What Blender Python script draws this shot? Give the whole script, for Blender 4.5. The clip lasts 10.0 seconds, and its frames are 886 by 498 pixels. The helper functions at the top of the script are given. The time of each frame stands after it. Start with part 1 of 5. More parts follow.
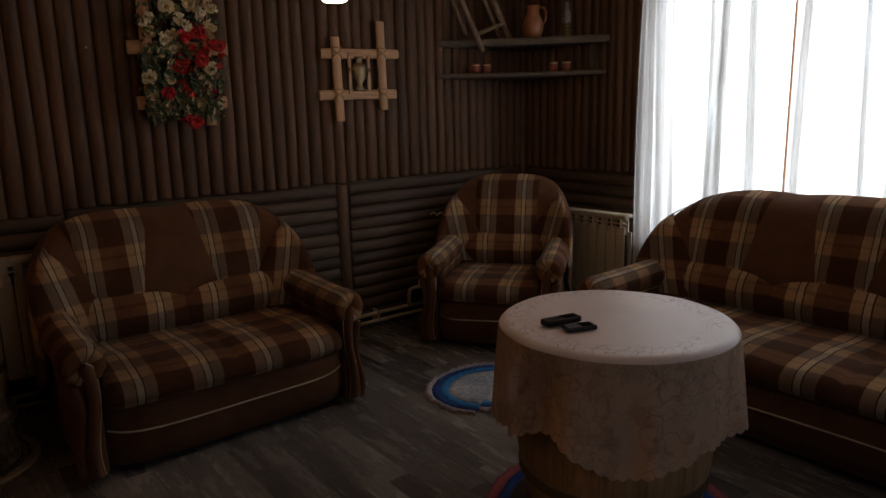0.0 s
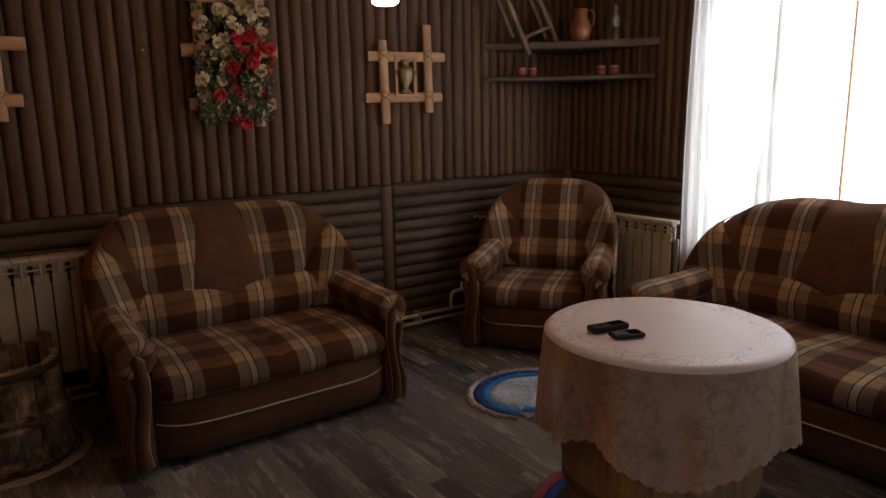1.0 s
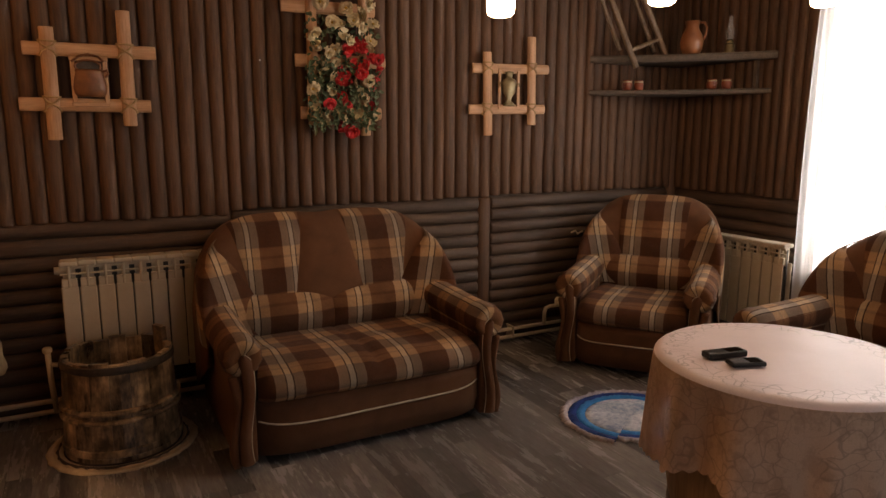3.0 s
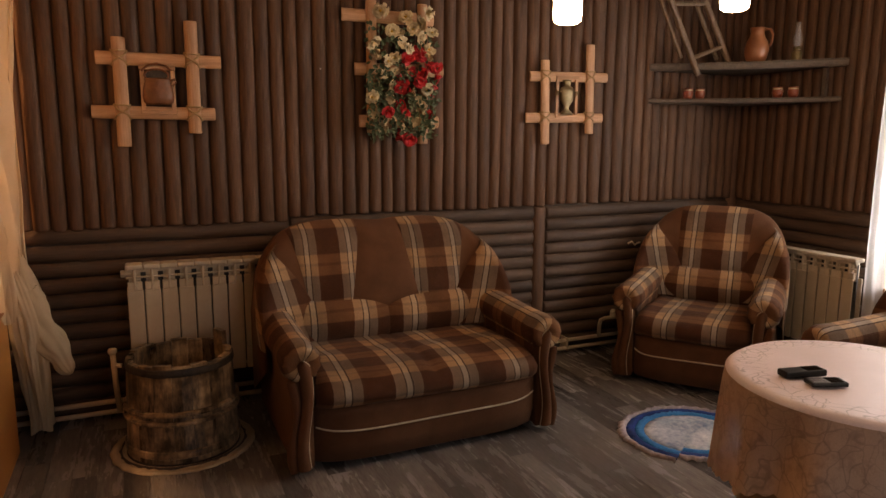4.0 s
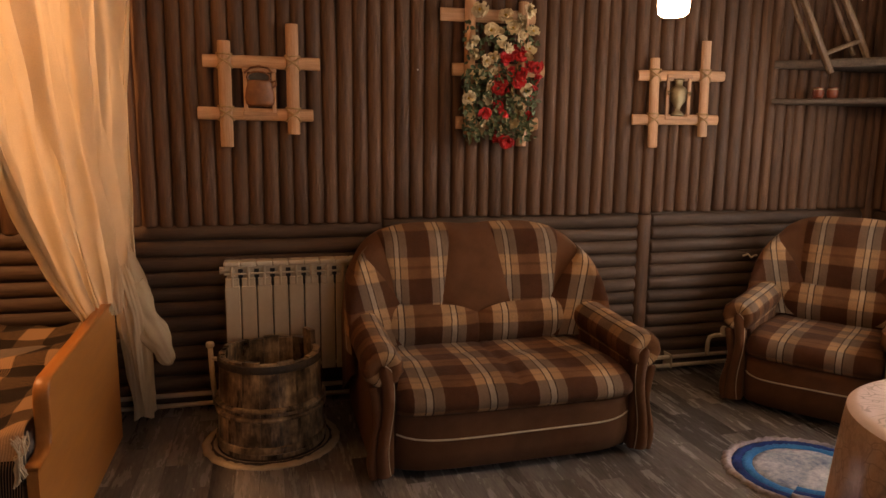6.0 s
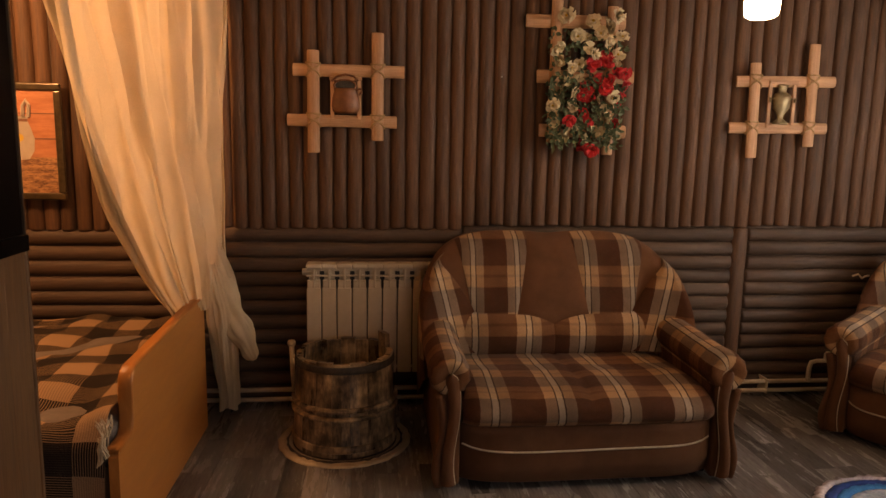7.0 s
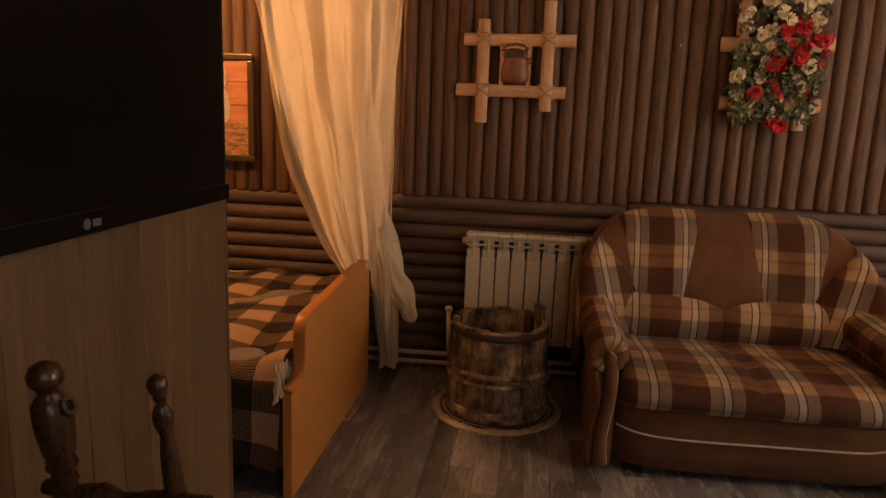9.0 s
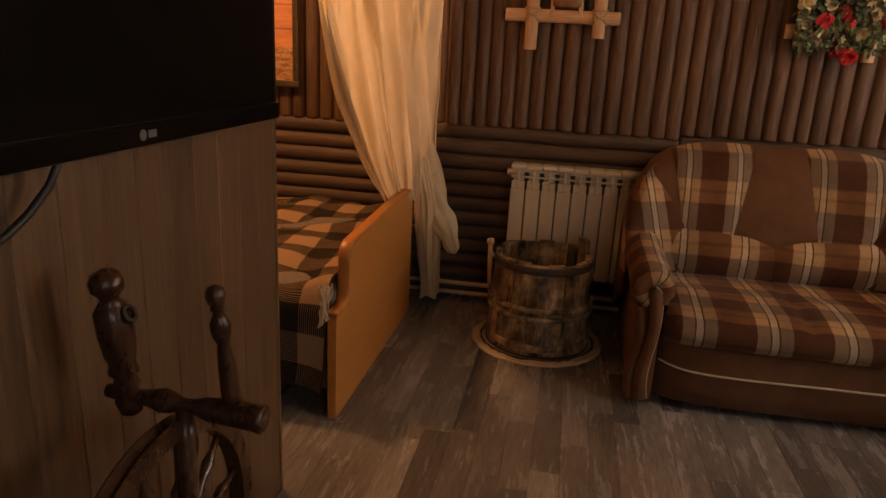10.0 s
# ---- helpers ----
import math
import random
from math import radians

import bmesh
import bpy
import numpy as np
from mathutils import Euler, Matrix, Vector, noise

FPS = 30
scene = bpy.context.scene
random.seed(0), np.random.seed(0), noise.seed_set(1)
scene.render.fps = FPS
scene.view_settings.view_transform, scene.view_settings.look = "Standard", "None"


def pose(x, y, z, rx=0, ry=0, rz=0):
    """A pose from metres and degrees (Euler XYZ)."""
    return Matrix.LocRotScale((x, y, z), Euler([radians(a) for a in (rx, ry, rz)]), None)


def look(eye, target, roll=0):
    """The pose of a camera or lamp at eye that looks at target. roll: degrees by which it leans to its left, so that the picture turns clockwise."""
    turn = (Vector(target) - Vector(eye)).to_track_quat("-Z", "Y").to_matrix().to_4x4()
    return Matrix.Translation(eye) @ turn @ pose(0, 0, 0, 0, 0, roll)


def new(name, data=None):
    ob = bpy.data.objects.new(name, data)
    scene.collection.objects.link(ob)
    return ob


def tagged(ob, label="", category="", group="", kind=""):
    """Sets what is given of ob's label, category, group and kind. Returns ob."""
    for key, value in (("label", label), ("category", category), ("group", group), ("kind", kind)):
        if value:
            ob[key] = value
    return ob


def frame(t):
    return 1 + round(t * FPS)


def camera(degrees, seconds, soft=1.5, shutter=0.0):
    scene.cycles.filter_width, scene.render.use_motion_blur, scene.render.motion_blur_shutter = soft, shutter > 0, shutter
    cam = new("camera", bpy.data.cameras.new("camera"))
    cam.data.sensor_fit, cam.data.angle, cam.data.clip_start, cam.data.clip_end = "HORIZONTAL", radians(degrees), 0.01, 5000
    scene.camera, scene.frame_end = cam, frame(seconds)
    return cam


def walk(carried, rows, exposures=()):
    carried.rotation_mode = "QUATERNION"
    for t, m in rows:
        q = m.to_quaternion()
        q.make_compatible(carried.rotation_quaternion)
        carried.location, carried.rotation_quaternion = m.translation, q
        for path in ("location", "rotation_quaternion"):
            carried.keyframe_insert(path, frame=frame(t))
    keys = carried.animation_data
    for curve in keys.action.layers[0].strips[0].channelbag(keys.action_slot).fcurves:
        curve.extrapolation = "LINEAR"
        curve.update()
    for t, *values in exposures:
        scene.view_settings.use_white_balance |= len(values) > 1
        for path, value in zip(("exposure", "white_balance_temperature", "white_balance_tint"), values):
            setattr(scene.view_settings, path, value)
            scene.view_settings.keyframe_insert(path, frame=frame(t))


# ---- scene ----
cam = camera(66.1, 10.0)
PATH = [
    (0, (0.027, -0.034, 1.406), (1.238, 1.508, 1.01), -1.4),
    (0.5, (0.018, -0.026, 1.407), (1.187, 1.549, 1.013), -1.3),
    (1, (0.012, -0.017, 1.404), (1.132, 1.596, 1.02), -1.0),
    (1.5, (0.006, -0.007, 1.401), (1.069, 1.645, 1.026), -0.7),
    (2, (-0.007, 0.001, 1.406), (0.993, 1.691, 1.03), -0.6),
    (2.5, (-0.024, 0.02, 1.404), (0.937, 1.736, 1.041), -0.2),
    (4, (-0.087, 0.09, 1.4), (0.71, 1.896, 1.076), 0.3),
    (4.5, (-0.115, 0.115, 1.398), (0.638, 1.941, 1.083), 0.4),
    (5, (-0.119, 0.138, 1.395), (0.596, 1.979, 1.081), 0.4),
    (5.5, (-0.062, 0.16, 1.387), (0.585, 2.026, 1.074), 0.4),
    (5.7, (-0.025, 0.166, 1.4), (0.561, 2.051, 1.082), 0.5),
    (6.8, (0.142, 0.162, 1.401), (0.409, 2.12, 1.094), 0.95),
    (7, (0.152, 0.162, 1.402), (0.356, 2.128, 1.098), 1.1),
    (7.5, (0.156, 0.152, 1.389), (0.219, 2.129, 1.093), 1.5),
    (8, (0.154, 0.16, 1.385), (0.092, 2.136, 1.079), 1.7),
    (8.5, (0.132, 0.168, 1.376), (-0.015, 2.135, 1.046), 1.8),
    (9, (0.116, 0.167, 1.365), (-0.123, 2.116, 0.986), 2.1),
    (9.5, (0.098, 0.169, 1.35), (-0.2, 2.093, 0.891), 2.6),
    (10, (0.085, 0.179, 1.332), (-0.247, 2.069, 0.767), 2.9),
]

EXPOSURES = [(0.0, -1.75, 6700, 12), (0.3, -1.45, 6700, 13), (0.6, -1.2, 6700, 14), (1.0, -0.95, 6900, 16), (1.5, -0.75, 7300, 17), (2.5, -0.35, 7750, 19),
             (4.5, 0.0, 8100, 23), (5.5, 0.05, 8400, 24), (7.5, 0.02, 8900, 25), (9.0, -0.05, 9000, 25), (10.0, -0.08, 9000, 25)]
walk(cam, [(t, look(eye, target, roll)) for t, eye, target, roll in PATH], EXPOSURES)

# ---- world and lights ----
world = bpy.data.worlds.new("world")
scene.world = world
world.use_nodes = True
wn = world.node_tree
sky = wn.nodes.new("ShaderNodeTexSky")
sky.sky_type = "NISHITA"
sky.sun_disc = False
sky.sun_elevation = radians(40)
sky.sun_rotation = radians(200)
wn.links.new(sky.outputs["Color"], wn.nodes["Background"].inputs["Color"])
wn.nodes["Background"].inputs["Strength"].default_value = 0.12

WALL_Y, WALL_X, CEIL, BACK_Y, LEFT_X = 3.80, 3.86, 2.50, -1.60, -2.70
WIN_Y0, WIN_Y1, WIN_Z0, WIN_Z1 = 0.35, 2.66, 0.55, 2.20
# assumed rear window, never in view, added to let fill light in
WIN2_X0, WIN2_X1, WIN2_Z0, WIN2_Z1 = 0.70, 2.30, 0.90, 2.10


def lamp_area(name, m, energy, colour, w, h):
    data = bpy.data.lights.new(name, "AREA")
    data.energy, data.color, data.shape, data.size, data.size_y = energy, colour, "RECTANGLE", w, h
    ob = new(name, data)
    ob.matrix_world = m
    return ob


def lamp_point(name, place, energy, colour, radius):
    data = bpy.data.lights.new(name, "POINT")
    data.energy, data.color, data.shadow_soft_size = energy, colour, radius
    ob = new(name, data)
    ob.location = place
    return ob


# daylight in the window opening
lamp_area("window_daylight", look((WALL_X + 0.20, (WIN_Y0 + WIN_Y1) / 2, 1.375), (0.0, (WIN_Y0 + WIN_Y1) / 2, 1.1)), 140, (0.82, 0.92, 1.0), WIN_Y1 - WIN_Y0 - 0.1, WIN_Z1 - WIN_Z0 - 0.1)
# fill lamp in an unseen, assumed rear window; brightens the sides facing south
lamp_area("unseen_rear_fill", look(((WIN2_X0 + WIN2_X1) / 2, BACK_Y - 0.12, 1.5), ((WIN2_X0 + WIN2_X1) / 2, 2.0, 1.2)), 11, (0.92, 0.95, 1.0), WIN2_X1 - WIN2_X0 - 0.1, WIN2_Z1 - WIN2_Z0 - 0.1)
# warm ceiling lamp of the bed alcove
lamp_point("alcove_bulb", (-1.80, 2.72, 2.26), 94, (1.0, 0.57, 0.28), 0.06)


# ---- materials ----
def material(name, colour=(0.5, 0.5, 0.5), rough=0.6, metal=0.0, spec=0.5):
    m = bpy.data.materials.new(name)
    m.use_nodes = True
    b = m.node_tree.nodes["Principled BSDF"]
    b.inputs["Base Color"].default_value = (*colour, 1)
    b.inputs["Roughness"].default_value = rough
    b.inputs["Metallic"].default_value = metal
    b.inputs["Specular IOR Level"].default_value = spec
    return m, m.node_tree, b


def link(nt, a, b):
    nt.links.new(a, b)


def coords(nt, scale=(1, 1, 1), kind="Object"):
    tc = nt.nodes.new("ShaderNodeTexCoord")
    mp = nt.nodes.new("ShaderNodeMapping")
    mp.inputs["Scale"].default_value = scale
    link(nt, tc.outputs[kind], mp.inputs["Vector"])
    return mp.outputs["Vector"]


def noise_tex(nt, vec, scale, detail=4.0, rough=0.6):
    n = nt.nodes.new("ShaderNodeTexNoise")
    n.inputs["Scale"].default_value, n.inputs["Detail"].default_value, n.inputs["Roughness"].default_value = scale, detail, rough
    link(nt, vec, n.inputs["Vector"])
    return n.outputs["Fac"]


def ramp(nt, fac, stops, mode="LINEAR"):
    r = nt.nodes.new("ShaderNodeValToRGB")
    r.color_ramp.interpolation = mode
    while len(r.color_ramp.elements) < len(stops):
        r.color_ramp.elements.new(0.5)
    for e, (p, c) in zip(r.color_ramp.elements, stops):
        e.position = p
        e.color = (*c, 1) if len(c) == 3 else c
    link(nt, fac, r.inputs["Fac"])
    return r.outputs["Color"]


def mix(nt, fac, a, b, mode="MIX"):
    n = nt.nodes.new("ShaderNodeMix")
    n.data_type, n.blend_type = "RGBA", mode
    for sock, v in ((n.inputs["Factor"], fac), (n.inputs["A"], a), (n.inputs["B"], b)):
        if isinstance(v, (int, float)):
            sock.default_value = v
        elif isinstance(v, tuple):
            sock.default_value = (*v, 1)
        else:
            link(nt, v, sock)
    return n.outputs["Result"]


def calc(nt, op, a, b=0.0, c=0.0):
    n = nt.nodes.new("ShaderNodeMath")
    n.operation = op
    for s, v in zip(n.inputs, (a, b, c)):
        if isinstance(v, (int, float)):
            s.default_value = v
        else:
            link(nt, v, s)
    return n.outputs["Value"]


def bump(nt, bsdf, height, strength=0.3, dist=0.005):
    n = nt.nodes.new("ShaderNodeBump")
    n.inputs["Strength"].default_value, n.inputs["Distance"].default_value = strength, dist
    link(nt, height, n.inputs["Height"])
    link(nt, n.outputs["Normal"], bsdf.inputs["Normal"])


def random_of(nt):
    return nt.nodes.new("ShaderNodeObjectInfo").outputs["Random"]


def wood(name, dark, light, grain=(18, 18, 1.2), rough=0.55, vary=0.35, kind="Object", island=False, lo=0.30, hi=0.68):
    """Wood with grain along the coordinate whose scale is small, each piece with its own tone."""
    m, nt, b = material(name, light, rough)
    rnd = nt.nodes.new("ShaderNodeNewGeometry").outputs["Random Per Island"] if island else random_of(nt)
    vec = coords(nt, grain, kind)
    off = nt.nodes.new("ShaderNodeVectorMath")
    off.operation = "ADD"
    cmb = nt.nodes.new("ShaderNodeCombineXYZ")
    shift = calc(nt, "MULTIPLY", rnd, 37.0)
    for s in cmb.inputs:
        link(nt, shift, s)
    link(nt, vec, off.inputs[0])
    link(nt, cmb.outputs["Vector"], off.inputs[1])
    v = off.outputs["Vector"]
    g = noise_tex(nt, v, 1.0, 6, 0.65)
    fine = noise_tex(nt, v, 4.0, 3, 0.7)
    col = ramp(nt, g, [(lo, dark), (hi, light)])
    col = mix(nt, 0.35, col, ramp(nt, fine, [(0.35, dark), (0.7, light)]))
    tone = calc(nt, "ADD", calc(nt, "MULTIPLY", rnd, vary), 1 - vary / 2)
    hsv = nt.nodes.new("ShaderNodeHueSaturation")
    link(nt, tone, hsv.inputs["Value"])
    link(nt, col, hsv.inputs["Color"])
    link(nt, hsv.outputs["Color"], b.inputs["Base Color"])
    link(nt, calc(nt, "ADD", calc(nt, "MULTIPLY", g, 0.25), rough - 0.12), b.inputs["Roughness"])
    bump(nt, b, fine, 0.35, 0.004)
    return m


def speckled(name, dark, light, scale=60, rough=0.8, bumps=0.4, metal=0.0):
    m, nt, b = material(name, light, rough, metal)
    vec = coords(nt)
    a = noise_tex(nt, vec, scale, 4)
    c = noise_tex(nt, vec, scale * 0.08, 3)
    col = mix(nt, 0.5, ramp(nt, a, [(0.3, dark), (0.7, light)]), ramp(nt, c, [(0.35, dark), (0.65, light)]))
    link(nt, col, b.inputs["Base Color"])
    bump(nt, b, a, bumps, 0.003)
    return m


LOG_V = wood("stained_log_upright", (0.050, 0.0228, 0.0108), (0.140, 0.066, 0.031), (30, 30, 2.0), 0.70, 0.40)
LOG_L = wood("stained_log_lying", (0.041, 0.0225, 0.0133), (0.102, 0.058, 0.035), (30, 30, 2.0), 0.70, 0.35)
PLASTER = speckled("brown_wall_backing", (0.05, 0.034, 0.022), (0.09, 0.06, 0.04), 30)
CEILING = speckled("ceiling_boards", (0.30, 0.24, 0.18), (0.42, 0.34, 0.26), 12)
PINE = wood("pale_pine", (0.40, 0.205, 0.10), (0.60, 0.36, 0.205), (40, 40, 3.0), 0.6, 0.2)
PINE_H = wood("pale_pine_lying", (0.40, 0.205, 0.10), (0.60, 0.36, 0.205), (3.0, 40, 40), 0.6, 0.2)
SHELF_WOOD = wood("dark_shelf_wood", (0.06, 0.045, 0.035), (0.14, 0.105, 0.08), (4, 30, 30), 0.5, 0.2)
LADDER_WOOD = wood("brown_ladder_wood", (0.10, 0.06, 0.035), (0.26, 0.17, 0.10), (30, 30, 3), 0.55, 0.2)
BEECH = wood("orange_beech_board", (0.37, 0.130, 0.030), (0.49, 0.195, 0.050), (10, 1.2, 6), 0.42, 0.05)
PANEL_WOOD = wood("grey_oak_panel", (0.064, 0.030, 0.0125), (0.152, 0.079, 0.035), (24, 24, 1.3), 0.5, 0.35)
FLOOR_WOOD = wood("weathered_floor_board", (0.080, 0.069, 0.063), (0.225, 0.202, 0.186), (22, 3.0, 22), 0.25, 0.95, lo=0.22, hi=0.78)
WINDOW_WOOD = wood("varnished_window_wood", (0.40, 0.18, 0.07), (0.58, 0.30, 0.14), (20, 20, 2), 0.4, 0.1)
WHEEL_WOOD = wood("dark_turned_wood", (0.016, 0.007, 0.004), (0.090, 0.038, 0.017), (24, 24, 9), 0.28, 0.2)
TUB_WOOD = wood("old_tub_wood", (0.055, 0.037, 0.022), (0.50, 0.355, 0.215), (9, 9, 2.2), 0.30, 0.2, lo=0.40, hi=0.66)
_tn = TUB_WOOD.node_tree
_tb = _tn.nodes["Principled BSDF"]
_old = _tb.inputs["Base Color"].links[0].from_socket
_wet = ramp(_tn, noise_tex(_tn, _tn.nodes.new("ShaderNodeNewGeometry").outputs["Position"], 8.5, 5, 0.6), [(0.36, (0.20, 0.17, 0.14)), (0.48, (0.75, 0.70, 0.63)), (0.62, (1.5, 1.45, 1.36))])
link(_tn, mix(_tn, 1.0, _old, _wet, "MULTIPLY"), _tb.inputs["Base Color"])
TUB_RIM = wood("dark_tub_rim", (0.02, 0.015, 0.01), (0.07, 0.05, 0.035), (12, 12, 12), 0.6, 0.2)
CASK_WOOD = wood("cask_wood", (0.22, 0.13, 0.06), (0.46, 0.30, 0.16), (18, 18, 2.0), 0.5, 0.35)
RADIATOR = speckled("cream_radiator_enamel", (0.47, 0.39, 0.285), (0.57, 0.485, 0.37), 20, 0.35, 0.05)
# near-black colour for the shade inside the radiators
RAD_DARK, _, _ = material("radiator_painted_shade", (0.05, 0.045, 0.04), 0.7)
PIPE_PAINT = speckled("cream_pipe_paint", (0.58, 0.47, 0.34), (0.72, 0.61, 0.46), 30, 0.45, 0.1)
STEEL, _, _ = material("dull_steel", (0.45, 0.43, 0.40), 0.4, 0.9)
HOOP, _, _ = material("rusty_hoop", (0.16, 0.115, 0.075), 0.55, 0.6)
ROPE = speckled("jute_rope", (0.30, 0.18, 0.08), (0.46, 0.30, 0.15), 200, 0.9)
CLAY = speckled("brown_glazed_clay", (0.085, 0.030, 0.012), (0.27, 0.105, 0.042), 34, 0.4, 0.1)
BRASS = speckled("old_brass", (0.16, 0.12, 0.06), (0.28, 0.21, 0.11), 60, 0.4, 0.1, 0.6)
TERRACOTTA = speckled("orange_glazed_clay", (0.22, 0.080, 0.034), (0.36, 0.140, 0.060), 20, 0.3, 0.05)
CUP_RED = speckled("red_brown_cup_glaze", (0.20, 0.045, 0.022), (0.33, 0.085, 0.040), 40, 0.3, 0.05)
BLACK_PLASTIC, _, _ = material("black_plastic", (0.007, 0.007, 0.007), 0.4, 0, 0.3)
SCREEN, _, _ = material("dark_screen_glass", (0.003, 0.003, 0.003), 0.16, 0, 0.18)
GREY_MARK, _, _ = material("grey_mark", (0.09, 0.09, 0.09), 0.4)
KEY_GREY, _, _ = material("grey_keys", (0.10, 0.10, 0.11), 0.5)
CABLE, _, _ = material("black_cable", (0.015, 0.014, 0.013), 0.5)
PIPING = speckled("beige_piping", (0.38, 0.29, 0.20), (0.52, 0.42, 0.31), 200, 0.8)
VELOUR, vnt, vb = material("brown_velour", (0.10, 0.045, 0.022), 0.9, 0, 0.2)
_v = coords(vnt)
_n = noise_tex(vnt, _v, 9, 4)
_f = noise_tex(vnt, _v, 420, 2)
link(vnt, mix(vnt, 0.3, ramp(vnt, _n, [(0.3, (0.086, 0.034, 0.015)), (0.7, (0.130, 0.053, 0.024))]), ramp(vnt, _f, [(0.3, (0.07, 0.03, 0.015)), (0.7, (0.13, 0.06, 0.03))])), vb.inputs["Base Color"])
vb.inputs["Sheen Weight"].default_value = 0.1
vb.inputs["Sheen Roughness"].default_value = 0.5
vb.inputs["Sheen Tint"].default_value = (0.8, 0.55, 0.4, 1)
bump(vnt, vb, _f, 0.3, 0.002)


def plaid(name):
    """Brown plaid cloth in the weave's own coordinates, one unit from band to band both ways."""
    m, nt, b = material(name, (0.1, 0.05, 0.03), 0.92, 0, 0.15)
    tc = nt.nodes.new("ShaderNodeTexCoord")
    sep = nt.nodes.new("ShaderNodeSeparateXYZ")
    link(nt, tc.outputs["UV"], sep.inputs["Vector"])
    wob = calc(nt, "MULTIPLY", calc(nt, "SUBTRACT", noise_tex(nt, tc.outputs["Object"], 7, 3), 0.5), 0.035)
    fuzz = calc(nt, "MULTIPLY", calc(nt, "SUBTRACT", noise_tex(nt, tc.outputs["Object"], 140, 2), 0.5), 0.022)
    u = calc(nt, "FRACT", calc(nt, "ADD", calc(nt, "ADD", sep.outputs["X"], 20), calc(nt, "ADD", wob, fuzz)))
    v = calc(nt, "FRACT", calc(nt, "ADD", calc(nt, "ADD", sep.outputs["Y"], 20), calc(nt, "ADD", wob, fuzz)))
    dark, beige, grey, pale, line = (0.068, 0.0250, 0.0115), (0.180, 0.117, 0.077), (0.150, 0.100, 0.069), (0.275, 0.217, 0.166), (0.050, 0.029, 0.020)
    rust, tan, dim, gold = (0.150, 0.065, 0.029), (0.385, 0.225, 0.116), (0.305, 0.174, 0.090), (0.435, 0.296, 0.180)
    stops = [(0.0, 0), (0.265, 1), (0.430, 4), (0.452, 3), (0.545, 4), (0.567, 2), (0.735, 0)]
    plain = ramp(nt, u, [(p, (dark, beige, grey, pale, line)[q]) for p, q in stops], "CONSTANT")
    crossed = ramp(nt, u, [(p, (rust, tan, dim, gold, line)[q]) for p, q in stops], "CONSTANT")
    zero, one, mid = (0, 0, 0), (1, 1, 1), (0.55, 0.55, 0.55)
    vfac = ramp(nt, v, [(0.0, zero), (0.26, zero), (0.29, one), (0.47, one), (0.49, mid), (0.53, mid), (0.55, one), (0.71, (0.8, 0.8, 0.8)), (0.74, zero)])
    col = mix(nt, vfac, plain, crossed)
    weave = noise_tex(nt, tc.outputs["Object"], 350, 2)
    worn = noise_tex(nt, tc.outputs["Object"], 6, 5)
    col = mix(nt, 0.45, col, mix(nt, 1.0, col, ramp(nt, weave, [(0.3, (0.45, 0.45, 0.45)), (0.7, (1.3, 1.3, 1.3))]), "MULTIPLY"))
    col = mix(nt, 0.6, col, mix(nt, 1.0, col, ramp(nt, worn, [(0.3, (0.55, 0.55, 0.55)), (0.7, (1.3, 1.27, 1.25))]), "MULTIPLY"))
    link(nt, col, b.inputs["Base Color"])
    b.inputs["Sheen Weight"].default_value = 0.08
    b.inputs["Sheen Tint"].default_value = (0.8, 0.6, 0.48, 1)
    b.inputs["Sheen Roughness"].default_value = 0.5
    bump(nt, b, calc(nt, "ADD", weave, calc(nt, "MULTIPLY", noise_tex(nt, tc.outputs["Object"], 13, 4), 7.0)), 0.4, 0.002)
    return m


PLAID = plaid("brown_plaid_upholstery")

BLANKET, bnt, bb = material("black_tan_woven_blanket", (0.1, 0.1, 0.1), 0.95, 0, 0.1)
_tc = bnt.nodes.new("ShaderNodeTexCoord")
_sp = bnt.nodes.new("ShaderNodeSeparateXYZ")
link(bnt, _tc.outputs["UV"], _sp.inputs["Vector"])
_u = calc(bnt, "FRACT", calc(bnt, "DIVIDE", _sp.outputs["X"], 0.235))
_w = calc(bnt, "FRACT", calc(bnt, "DIVIDE", _sp.outputs["Y"], 0.235))
_a = calc(bnt, "GREATER_THAN", _u, 0.5)
_b = calc(bnt, "GREATER_THAN", _w, 0.5)
_thread = calc(bnt, "GREATER_THAN", calc(bnt, "FRACT", calc(bnt, "MULTIPLY", _sp.outputs["X"], 120)), 0.62)
_thread2 = calc(bnt, "GREATER_THAN", calc(bnt, "FRACT", calc(bnt, "MULTIPLY", _sp.outputs["Y"], 120)), 0.62)
_tan = mix(bnt, _thread, (0.34, 0.220, 0.135), (0.26, 0.165, 0.10))
_blk = mix(bnt, _thread2, (0.018, 0.014, 0.012), (0.035, 0.026, 0.022))
_half = mix(bnt, _thread, (0.020, 0.015, 0.012), (0.20, 0.13, 0.08))
_half2 = mix(bnt, _thread2, (0.020, 0.015, 0.012), (0.20, 0.13, 0.08))
_r1 = mix(bnt, _b, _blk, _half2)
_r2 = mix(bnt, _b, _half, _tan)
link(bnt, mix(bnt, _a, _r1, _r2), bb.inputs["Base Color"])
bump(bnt, bb, noise_tex(bnt, _tc.outputs["Object"], 160, 3), 0.6, 0.004)


